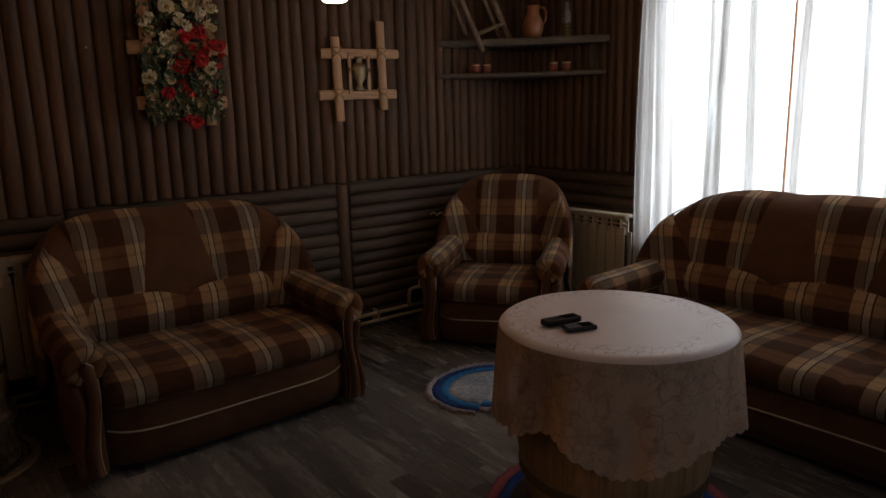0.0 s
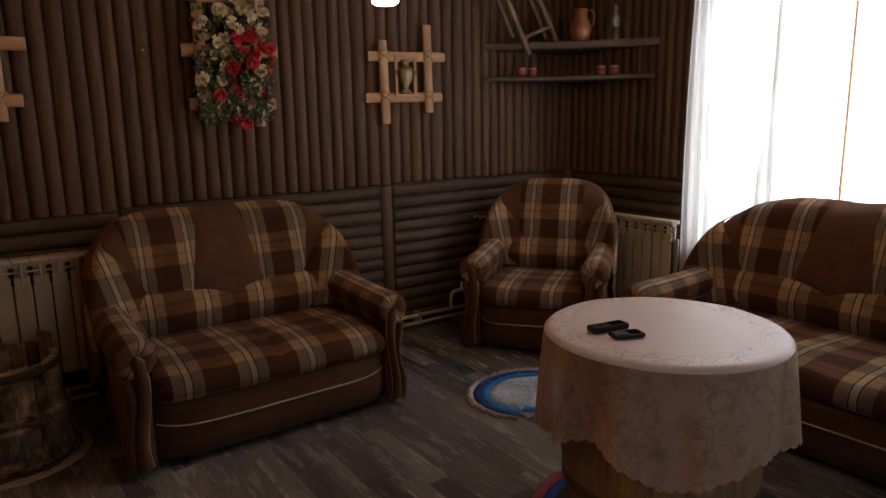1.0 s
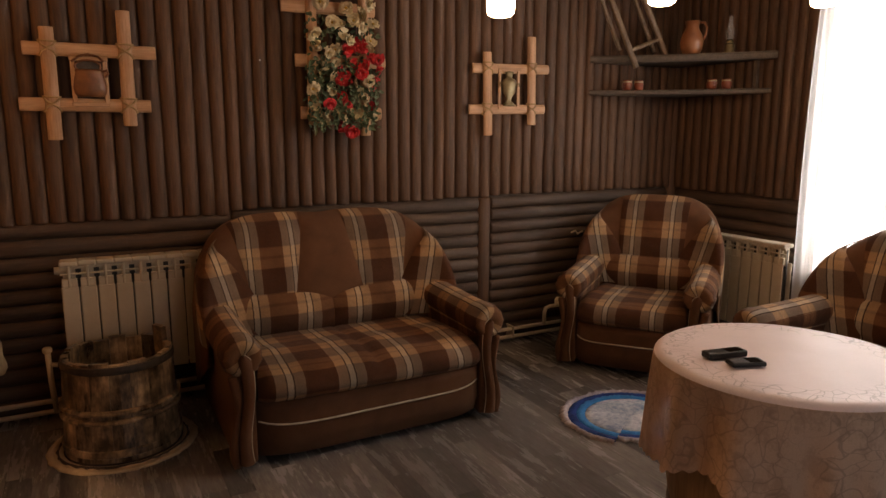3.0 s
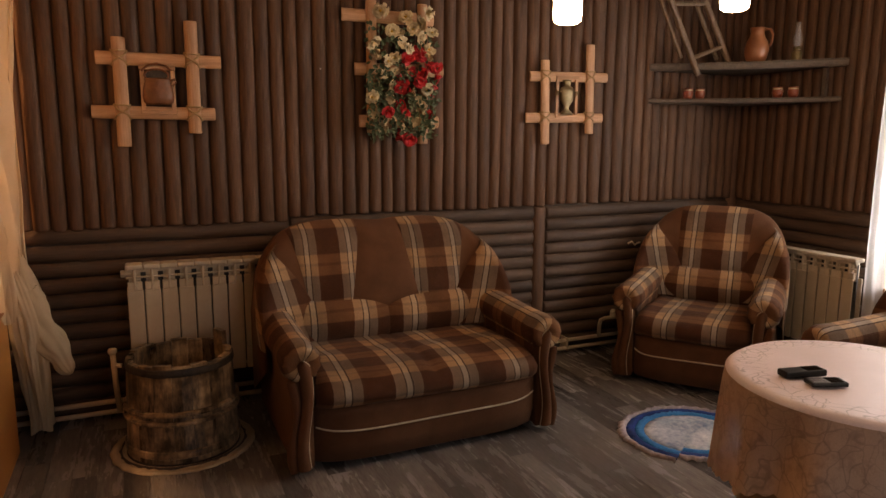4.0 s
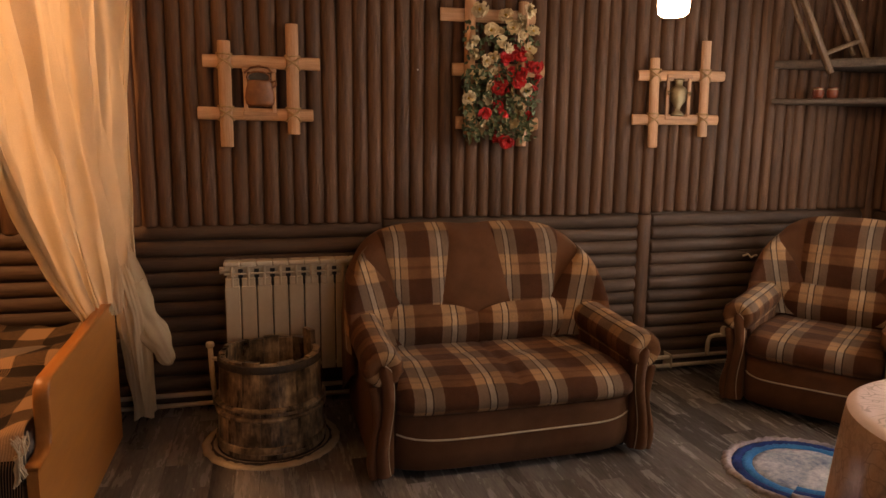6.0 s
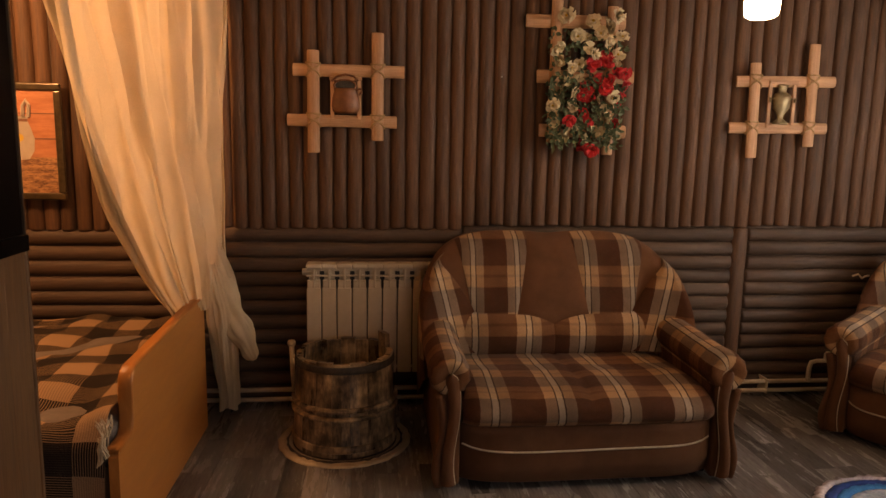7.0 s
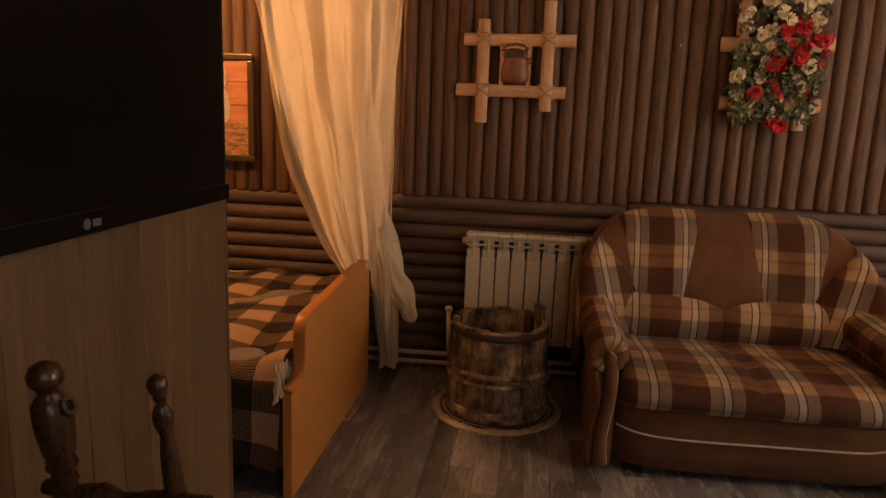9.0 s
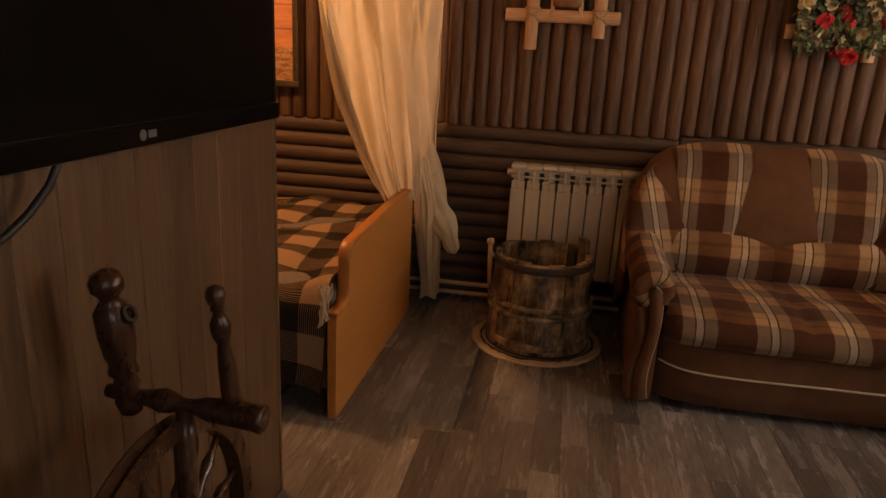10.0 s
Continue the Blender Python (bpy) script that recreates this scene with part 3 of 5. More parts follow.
def make_seat(name, inner, n, m, label, category, group):
    root = thing(name, m, label, category, group)
    hw, d = inner + 0.125, SEAT_D / 2
    cx = inner + 0.045
    pitch = inner / n if n > 1 else 0.26       # from one plaid band to the next across the seat
    # base with bowed front
    bm = bmesh.new()
    rows = []
    for i, z in enumerate((0.028, 0.045, 0.12, 0.20, 0.25, 0.285)):
        inset = 0.012 if i == 0 else 0.0
        row = []
        for j in range(25):
            x = -inner + 0.002 + (2 * inner - 0.004) * j / 24
            row.append((x, -d - 0.060 * (1 - (x / inner) ** 6) + 0.010 + inset + 0.03 * (z < 0.08) * (0.08 - z) / 0.04 + 0.004 * math.sin(6 * x + 9 * z), z))
        rows.append(row)
    vs = add_grid(bm, rows)
    back = [[bm.verts.new((v.co.x, d - 0.06, v.co.z)) for v in (row[0], row[-1])] for row in vs]
    for i in range(5):
        bm.faces.new((vs[i][0], vs[i + 1][0], back[i + 1][0], back[i][0]))
        bm.faces.new((vs[i][-1], vs[i + 1][-1], back[i + 1][1], back[i][1]))
        bm.faces.new((back[i][0], back[i + 1][0], back[i + 1][1], back[i][1]))
    bm.faces.new(vs[-1] + [back[-1][1], back[-1][0]])
    bm.faces.new(vs[0] + [back[0][1], back[0][0]])
    part("base", bm, VELOUR, root, "plain brown velour base", True)
    pts = []
    for j in range(31):
        x = -inner + 0.006 + (2 * inner - 0.012) * j / 30
        pts.append((x, -d - 0.060 * (1 - (x / inner) ** 6) + 0.006, 0.186 + 0.004 * math.sin(5 * x) + 0.022 * (abs(x) / inner) ** 8))
    part("piping", tube(pts, 0.0042, 6), PIPING, root, "thin beige piping")
    # seat cushion
    rows, uvs = [], []
    prof = [(-d + 0.02, 0.287), (-d - 0.030, 0.292), (-d - 0.056, 0.312), (-d - 0.062, 0.340), (-d - 0.052, 0.370), (-d - 0.025, 0.394), (-d + 0.02, 0.409), (-d + 0.08, 0.417), (-d + 0.15, 0.421), (-d + 0.22, 0.421), (-d + 0.30, 0.417), (-d + 0.38, 0.411), (-d + 0.46, 0.405), (d - 0.22, 0.398), (d - 0.18, 0.36)]
    run = 0.0
    for i, (y, z) in enumerate(prof):
        if i:
            run += math.hypot(y - prof[i - 1][0], z - prof[i - 1][1])
        row, uvr = [], []
        for j in range(49):
            x = -inner + 0.004 + (2 * inner - 0.008) * j / 48
            e = max(0.0, (abs(x) - inner + 0.06) / 0.06)
            seam = 0.0
            for k in range(n - 1):
                seam += 0.010 * math.exp(-((x - 2 * inner * ((k + 1) / n - 0.5)) / 0.02) ** 2)
            crease = 0.010 * noise.noise(Vector((x * 6, y * 9, n))) + 0.004 * noise.noise(Vector((x * 22, y * 16, n + 3)))
            yy = y - 0.022 * (1 - (x / inner) ** 4) * (y < 0) + 0.035 * e * e * (y < -d + 0.05)
            zz = z - 0.024 * e * e * (z > 0.34) + (crease - seam) * (z > 0.33)
            row.append((x, yy, zz))
            uvr.append((x / pitch + 0.012 * math.sin(9 * y), (run - 0.440) / 0.20 + 0.5 + 0.02 * math.sin(4 * x)))
        rows.append(row)
        uvs.append(uvr)
    surf("seat_cushion", rows, uvs, PLAID, root, "brown and beige plaid seat cushion")
    # backrest core in velour; its plain cloth shows between the plaid pieces
    bm = bmesh.new()
    cols = []
    for j in range(57):
        x = -hw * math.cos(math.pi * j / 56) if n == 1 else hw * (2 * j / 56 - 1)
        col = [seat_front(x, i / 14, hw, n) for i in range(15)]
        zt = col[-1].z
        yb = d - 0.02
        col += [Vector((x, (col[-1].y + yb) / 2, zt + 0.004)), Vector((x, yb, zt - 0.025)), Vector((x, yb, 0.6 * zt + 0.08)), Vector((x, yb - 0.01, 0.10))]
        cols.append(col)
    vs = add_grid(bm, cols)
    bm.faces.new(vs[0])
    bm.faces.new(list(reversed(vs[-1])))
    part("backrest", bm, VELOUR, root, "brown velour backrest with rounded shoulders", True)
    joint = [2 * inner * ((k + 1) / n - 0.5) for k in range(n - 1)]
    tip, brow = (0.250, 0.175) if n > 1 else (0.235, 0.220)

    def shield_half(f):
        return 0.004 + 0.182 * (f / 0.14) ** 0.85 if f < 0.14 else 0.186 - 0.080 * ((f - 0.14) / 0.86) ** 0.8

    for c in joint:
        seat_patch(root, "shield_panel", "plain brown velour shield", lambda f, c=c: c - shield_half(f), lambda f, c=c: c + shield_half(f), 0.345, 1.0, hw, n, VELOUR, 0.010, lambda x, z: (x, z))
    for k in range(n):
        lo = (lambda f, c=joint[k - 1]: c + 0.190 - 0.080 * f ** 0.8) if k > 0 else (lambda f: -(hw - tip + (tip - brow) * f ** 1.4))
        hi = (lambda f, c=joint[k]: c - 0.190 + 0.080 * f ** 0.8) if k < n - 1 else (lambda f: hw - tip + (tip - brow) * f ** 1.4)
        mid = (lo(0.5) + hi(0.5)) / 2
        step = 0.223 if n > 1 else 0.235
        seat_patch(root, "back_panel", "brown and beige plaid back panel", lo, hi, 0.36, 1.0, hw, n, PLAID, 0.016,
                   lambda x, z, mid=mid, step=step: ((x - mid) / step, (z - 0.768) / 0.222 + 0.5))
    # leaf-shaped plaid wings at the shoulders
    for s in (-1, 1):
        rows, uvs = [], []
        for i in range(19):
            f = i / 18
            z = 0.40 + 0.475 * f
            rim = hw * (1 - (max(0.0, (z + 0.012 - 0.54) / (SEAT_H - 0.54))) ** (1 / 0.45)) ** (1 / (5.2 if n > 1 else 3.6)) - 0.004
            edge = min(rim - 0.002, hw - 0.280 + 0.215 * max(0.0, (z - 0.53) / 0.33) ** 1.5)
            row = []
            for j in range(9):
                x = s * (edge + (rim - edge) * j / 8)
                t = min(1.0, (z - 0.32) / max(0.05, seat_top(x, hw, n) - 0.32))
                swell = min(1.0, 1.4 * math.sin(math.pi * min(1.0, j / 8 * 0.8 + 0.02))) ** 0.6 * min(1.0, 5 * (1 - f))
                row.append(seat_front(x, t, hw, n, 0.004 + 0.030 * swell))
            for deep in (0.012, 0.045, 0.10, 0.16):
                fade = min(1.0, 2.2 * (1 - f))
                row.append(Vector((s * (rim + 0.016 * fade * min(1.0, deep * 30)), row[8].y + deep * fade, row[8].z + 0.006 * fade)))
            rows.append(row)
            uvs.append([((abs(p.x) + 0.6 * max(0, q - 8) * 0.03 - (hw - 0.085 - 0.26 * (0.78 - p.z))) / 0.235 + 0.5, (p.z - 0.768) / 0.222 + 0.5) for q, p in enumerate(row)])
        surf("wing_panel", rows, uvs, PLAID, root, "plaid wing panel at the shoulder")
    # lumbar rolls
    for k in range(n):
        x0, x1 = -inner + 2 * inner * k / n + 0.001, -inner + 2 * inner * (k + 1) / n - 0.001
        rows, uvs = [], []
        for j in range(21):
            sft = j / 20
            x = x0 + (x1 - x0) * sft
            bulge = 1 - abs(2 * sft - 1) ** 3.5
            inward = (sft < 0.5 and k > 0) or (sft > 0.5 and k < n - 1)
            rise = 1 - abs(2 * sft - 1) ** 1.7 if inward else 1 - 0.4 * abs(2 * sft - 1) ** 4
            row = []
            for q in range(13):
                g = q / 12
                row.append((x, d - 0.262 - (0.012 + (0.030 + 0.026 * bulge) * math.sin(math.pi * min(1, 0.10 + 0.90 * g)) ** 0.7) + 0.004 * noise.noise(Vector((x * 14, g * 3, k))), 0.385 + (0.158 + 0.056 * rise) * g + 0.006 * math.sin(3 * math.pi * sft) * g))
            rows.append(row)
            uvs.append([(x / pitch if n > 1 else x / 0.25, (p[2] - 0.545) / 0.222 + 0.5) for p in row])
        surf("lumbar_cushion", rows, uvs, PLAID, root, "plaid lower back roll")
    # arms: an inner plaid wall, a fat rolled top that hangs over outside, a velour cheek and a narrow facing
    for s in (-1, 1):
        rows, uvs = [], []
        for i in range(9):
            f = i / 8
            z = 0.27 + 0.25 * f
            row, uvr = [], []
            for j in range(15):
                y = -d + 0.004 + (2 * d - 0.22) * j / 14
                row.append((s * (inner - 0.004 - 0.024 * f ** 2), y, z + 0.025 * f * (y + d) / 0.8))
                uvr.append(((-0.165 + 0.25 * f) / 0.235 + 0.5 - 0.25, (y + d - 0.13) / 0.20 + 0.5))
            rows.append(row)
            uvs.append(uvr)
        surf("arm_panel", rows, uvs, PLAID, root, "plaid inner arm wall")
        part("cheek", box(*sorted((s * (inner + 0.003), s * (inner + 0.090))), -d + 0.004, d - 0.03, 0.035, 0.47, 0.014, 3), VELOUR, root, "plain brown velour side")
        rows, uvs = [], []
        for y, k in ((-d - 0.016, 0.01), (-d - 0.022, 0.18), (-d - 0.032, 0.45), (-d - 0.036, 0.68), (-d - 0.030, 0.86), (-d - 0.010, 0.98), (-d + 0.025, 1.03), (-d + 0.08, 1.0), (-d + 0.16, 0.98), (-d + 0.26, 0.98), (-d + 0.36, 0.99), (-d + 0.46, 1.0), (-d + 0.56, 1.0), (d - 0.22, 1.0), (d - 0.14, 0.97)):
            row, uvr = [], []
            for q in range(33):
                a = 2 * math.pi * q / 32
                near = math.exp(-((y + d) / 0.035) ** 2)
                r = k * (1 + 0.06 * near * math.sin(11 * a + 2) + 0.03 * noise.noise(Vector((3 * math.cos(a), 3 * math.sin(a), y * 6 + s + n))))
                row.append((s * (cx + 0.004 + 0.083 * r * math.cos(a)), y, 0.492 + 0.028 * max(0.0, y + d) / 0.8 + 0.080 * r * math.sin(a)))
                uvr.append(((a - 2.0) * 0.076 / 0.235 + 0.5, (y + d - 0.13 - 0.05 * (1 - k)) / 0.20 + 0.5))
            rows.append(row)
            uvs.append(uvr)
        surf("arm_roll", rows, uvs, PLAID, root, "plaid rolled arm top")
        face = part("arm_facing", box(*sorted((s * (inner + 0.003), s * (inner + 0.086))), -d - 0.014, -d + 0.02, 0.03, 0.445, 0.012, 3), VELOUR, root, "plain brown velour arm front", True)
        bead = []
        for i in range(26):
            f = i / 25
            bead.append((s * (cx + 0.038 + 0.014 * math.sin(2 * math.pi * (f * 0.95 + 0.08)) + 0.008 * f), -d - 0.014, 0.03 + 0.39 * f))
        part("waved_bead", tube(bead, [0.017 + 0.004 * math.sin(9 * k / 25) for k in range(26)], 10), VELOUR, face, "waved velour bead", True)
        tongue, seam = [], []
        for k in range(29):
            f = k / 28
            hwid = 0.031 * (1 - 0.25 * math.sin(math.pi * f)) * (1.0 if f < 0.90 else math.sqrt(max(0.02, 1 - ((f - 0.90) / 0.10) ** 2)))
            xc, z = s * (cx - 0.002 + 0.013 * math.sin(2 * math.pi * (0.95 * f + 0.1))), 0.04 + 0.468 * f
            tongue.append([(xc + q * hwid, -d - 0.014 - dep, z) for q, dep in ((-1, 0.0), (-0.92, 0.018), (-0.5, 0.030), (0.0, 0.034), (0.5, 0.030), (0.92, 0.018), (1, 0.0))])
            seam.append((xc - s * hwid * 0.95, -d - 0.028, z))
        bm = bmesh.new()
        add_grid(bm, tongue)
        part("facing_tongue", bm, VELOUR, face, "raised round-topped velour tongue", True)
        part("facing_piping", tube(seam, 0.0026, 6), PIPING, face, "thin beige piping")
    for sx in (-1, 1):
        for sy in (-1, 1):
            part("foot", lathe([(0.022, 0.0), (0.026, 0.01), (0.026, 0.045)], 10, Matrix.Translation((sx * (inner + 0.03), sy * (d - 0.12), 0))), BLACK_PLASTIC, root)
    return root


make_seat("loveseat", 0.53, 2, pose(1.037, 2.75 + SEAT_D / 2, 0), "brown plaid two-seat sofa with plain velour shield", "sofa", "living room suite")
make_seat("armchair", 0.31, 1, pose(2.993, 3.137, 0, 0, 0, -53.0), "brown plaid armchair standing in the log corner", "armchair", "living room suite")
make_seat("sofa", 0.865, 3, pose(2.665 + SEAT_D / 2, 1.20, 0, 0, 0, -90.0), "long brown plaid three-seat sofa under the window", "sofa", "living room suite")


# ---- radiators and pipes ----
def section_mesh():
    bm = bmesh.new()
    add_box(bm, -0.0362, 0.0362, -0.045, -0.036, 0.0, 0.455, 0.004, 1)
    add_box(bm, -0.012, 0.012, -0.030, 0.036, 0.0, 0.558)
    add_box(bm, -0.0395, 0.0395, -0.048, 0.040, 0.552, 0.578, 0.008, 2)
    add_box(bm, -0.0055, 0.0055, -0.045, -0.020, 0.450, 0.556, 0.002, 1)
    add_box(bm, -0.0384, 0.0384, -0.036, -0.020, 0.540, 0.554)
    add_box(bm, -0.0384, 0.0384, -0.036, -0.020, 0.510, 0.519, 0.002, 1)
    add_box(bm, -0.0325, 0.0325, -0.042, -0.022, 0.450, 0.494, 0.003, 1)
    add_box(bm, -0.027, 0.027, -0.010, 0.002, 0.440, 0.556)
    add_box(bm, -0.0375, 0.0375, 0.030, 0.038, 0.0, 0.455)
    me = bpy.data.meshes.new("section")
    bmesh.ops.recalc_face_normals(bm, faces=bm.faces)
    bm.to_mesh(me)
    bm.free()
    me.materials.append(RADIATOR)
    return me


SECTION = section_mesh()


def radiator(m, n, label):
    root = thing("radiator", m, label, "radiator", "wall radiators")
    for k in range(n):
        piece("section", SECTION, root, pose((k + 0.5) * 0.0774, 0, 0))
    # dark sheet behind the sections paints the shade of their gaps
    part("shade_sheet", box(0.01, n * 0.0774 - 0.01, -0.006, 0.006, 0.03, 0.54), RAD_DARK, root, "dark sheet standing in for shade between sections")
    for z in (0.035, 0.53):
        part("end_plug", tube([(-0.022, 0, z), (0.03, 0, z)], 0.018, 10), RADIATOR, root)
    part("bracket", box(0.2, 0.22, 0.036, 0.11, 0.50, 0.53), STEEL, root)
    return root


radiator(pose(-0.187, 3.652, 0.212), 10, "cream ten-section aluminium radiator on the log wall")
radiator(pose(WALL_X - 0.13, 3.385, 0.133, 0, 0, -90), 9, "cream nine-section aluminium radiator beside the window")


def pipe_run(label, pts, r=0.013):
    return tagged(part("heating_pipe", tube(pts, r, 8), PIPE_PAINT, smooth=True), label, "pipe", "heating pipes")


pipe_run("cream painted heating pipe along the floor", [(-0.72, 3.725, 0.085), (3.72, 3.725, 0.085)])
pipe_run("cream painted heating pipe along the floor", [(-0.72, 3.715, 0.035), (3.72, 3.715, 0.035)])
riser = pipe_run("cream riser pipe with a bent elbow and valve", [(2.66, 3.715, 0.085), (2.66, 3.712, 0.17), (2.67, 3.71, 0.20), (2.70, 3.705, 0.21), (2.86, 3.70, 0.21)])
part("valve_cap", lathe([(0.0, 0.0), (0.022, 0.0), (0.022, 0.035), (0.012, 0.05), (0.0, 0.05)], 12, Matrix.Translation((2.76, 3.70, 0.215))), PIPE_PAINT, riser, "cream valve cap")
short_riser = pipe_run("short cream radiator riser with a round cap", [(-0.255, 3.66, 0.05), (-0.265, 3.66, 0.20), (-0.27, 3.66, 0.36)], 0.013)
part("riser_cap", lathe([(0.0, -0.004), (0.015, -0.004), (0.021, 0.002), (0.021, 0.018), (0.017, 0.024), (0.0, 0.024)], 12, Matrix.Translation((-0.27, 3.66, 0.352))), PIPE_PAINT, short_riser, "round cream cap", True)
part("riser_tee", tube([(-0.266, 3.66, 0.29), (-0.232, 3.66, 0.285)], 0.012, 8), PIPE_PAINT, short_riser, smooth=True)
for x in (2.40,):
    tagged(part("pipe_clip", box(x, x + 0.010, 3.698, 3.79, 0.018, 0.106, 0.003), PIPE_PAINT), "small cream pipe clip on the log wall", "pipe clip", "pipe clips")
tagged(part("loose_wire", tube([(2.885, 3.74, 0.70), (2.905, 3.72, 0.715), (2.93, 3.72, 0.69), (2.955, 3.73, 0.70), (2.99, 3.745, 0.70)], 0.006, 6), PIPE_PAINT), "short white cable end sticking out of the wall", "cable")


# ---- wooden tub and its mat ----
def stave_mesh(r0, r1, bulge, height, n, thick, name):
    """One stave about z, its middle on +x."""
    bm = bmesh.new()
    half = math.pi / n * 0.985
    rows = []
    for i in range(6):
        f = i / 5
        r = r0 + (r1 - r0) * f + bulge * math.sin(math.pi * f)
        z = height * f
        row = [(r * math.cos(a), r * math.sin(a), z) for a in (-half, 0.0, half)]
        row += [((r - thick) * math.cos(a), (r - thick) * math.sin(a), z) for a in (half, 0.0, -half)]
        rows.append(row)
    vs = add_grid(bm, rows, close_u=True)
    bm.faces.new(vs[0])
    bm.faces.new(list(reversed(vs[-1])))
    me = bpy.data.meshes.new(name)
    bmesh.ops.recalc_face_normals(bm, faces=bm.faces)
    bm.to_mesh(me)
    bm.free()
    return me


def ring_band(r0, r1, z0, z1, thick, seg=40):
    rows = []
    for rr, z in ((r0, z0), (r0 + thick, z0 + 0.004), ((r0 + r1) / 2 + thick * 1.25, (z0 + z1) / 2), (r1 + thick, z1 - 0.004), (r1, z1)):
        rows.append([(rr * math.cos(2 * math.pi * k / seg), rr * math.sin(2 * math.pi * k / seg), z) for k in range(seg)])
    bm = bmesh.new()
    add_grid(bm, rows, close_u=True)
    return bm


def woven_ring(r0, r1, z, thick, seg=72, wob=0.004, step=0.0, at=0.0, seed=3):
    """A flat crocheted ring with a rounded, uneven rim; step: how far the spiral grows in one turn."""
    rnd = random.Random(seed)
    bm = bmesh.new()
    rows = []
    jit = [rnd.uniform(-wob, wob) for _ in range(seg + 1)]
    for k in range(seg + 1):
        a = at + 2 * math.pi * k / seg
        g = step * k / seg
        ra, rb = (r0 + g if r0 else 0.0), r1 + g + jit[k]
        row = []
        for q in range(7):
            f = q / 6
            r = ra + (rb - ra) * f
            row.append((r * math.cos(a), r * math.sin(a), z + thick * (0.35 + 0.65 * math.sin(math.pi * min(1, max(0.0, f))) ** 0.6) + rnd.uniform(-0.001, 0.001)))
        row.append(((rb) * math.cos(a), rb * math.sin(a), z))
        rows.append(row)
    add_grid(bm, rows)
    return bm


TUB = (0.022, 3.275)
mat_t = thing("round_mat", pose(TUB[0], TUB[1], 0.001) @ Matrix.Diagonal((1.04, 1.04, 1.0, 1)), "round beige and dark brown rag mat under the tub", "mat")
for r0, r1, mt, nm in ((0.0, 0.205, YARN_TAN, "centre"), (0.205, 0.235, YARN_DARK, "dark_ring"), (0.235, 0.268, YARN_TAN, "middle_ring"), (0.266, 0.300, YARN_TAN, "rim")):
    part(nm, woven_ring(r0, r1, 0.0, 0.010, seed=int(r1 * 900)), mt, mat_t, smooth=True)
part("dark_line", woven_ring(0.252, 0.262, 0.006, 0.008, seed=8), YARN_DARK, mat_t, smooth=True)
tub = thing("wooden_tub", pose(TUB[0], TUB[1], 0.014) @ Matrix.Diagonal((1.09, 1.09, 1.0, 1)), "old worn wooden stave tub standing on a round mat", "tub")
STAVE = stave_mesh(0.222, 0.205, 0.0, 0.424, 18, 0.022, "stave")
STAVE.materials.append(TUB_WOOD)
LUG = stave_mesh(0.222, 0.202, 0.0, 0.484, 18, 0.022, "lug_stave")
LUG.materials.append(TUB_WOOD)
for k in range(18):
    lug = k == 1
    piece("lug_stave" if lug else "stave", LUG if lug else STAVE, tub, pose(0, 0, 0.0, 0, 0, k * 20 + 8) @ Matrix.Diagonal((1, 1, 0.985 + 0.03 * ((k * 7) % 5) / 4, 1)))
part("bottom", lathe([(0.20, 0.04), (0.20, 0.06)], 32), TUB_RIM, tub, "dark tub bottom")
part("rim_hoop", ring_band(0.2075, 0.206, 0.380, 0.414, 0.0045), TUB_RIM, tub, "dark top hoop")
for z in (0.165, 0.205):
    part("hoop", ring_band(0.216, 0.214, z, z + 0.024, 0.011), TUB_WOOD, tub, "wooden middle hoop")
part("lower_hoop", ring_band(0.2215, 0.221, 0.02, 0.055, 0.006), TUB_WOOD, tub, "wooden bottom hoop")


# ---- cask table, cloth, phones, rugs ----
TAB = (1.826, 1.332)
TAB_Z = 0.715
rug2 = thing("round_rug", pose(TAB[0], TAB[1], 0.001), "dark red and blue crocheted rug under the cask", "rug")
part("centre", woven_ring(0.0, 0.36, 0, 0.010, seed=5), YARN_DARK, rug2, smooth=True)
part("blue_ring", woven_ring(0.36, 0.40, 0, 0.012, seed=6), YARN_BLUE, rug2, smooth=True)
part("red_ring", woven_ring(0.40, 0.445, 0, 0.012, seed=7), YARN_RED, rug2, smooth=True)
cask = thing("cask_table", pose(TAB[0], TAB[1], 0.013), "wooden stave cask serving as a round table", "table")
CSTAVE = stave_mesh(0.275, 0.275, 0.055, 0.65, 16, 0.025, "stave")
CSTAVE.materials.append(CASK_WOOD)
for k in range(16):
    piece("stave", CSTAVE, cask, pose(0, 0, 0, 0, 0, k * 22.5))
for z, r in ((0.05, 0.293), (0.17, 0.318), (0.44, 0.322), (0.58, 0.297)):
    part("hoop", ring_band(r, r, z, z + 0.045, 0.004), HOOP, cask, "flat rusty hoop")
part("tabletop", lathe([(0.0, 0.65), (0.366, 0.65), (0.374, 0.656), (0.374, 0.672), (0.360, 0.686), (0.0, 0.686)], 48), CASK_WOOD, cask)

cloth_t = thing("tablecloth", pose(TAB[0], TAB[1], 0), "pale pink linen tablecloth with stitched vines and lace hem", "tablecloth")
bm = bmesh.new()
rows = []
for r in (0.0015, 0.1, 0.2, 0.3, 0.350, 0.362, 0.372, 0.380, 0.3855, 0.388):
    z = TAB_Z - 0.017 * (max(0.0, r - 0.356) / 0.032) ** 2.6
    rows.append([(r * math.cos(2 * math.pi * k / 144), r * math.sin(2 * math.pi * k / 144), z + 0.004 * r * r * math.sin(9 * k * 0.0436 + 20 * r)) for k in range(144)])
vs = add_grid(bm, rows, close_u=True)
bm.faces.new(vs[0])
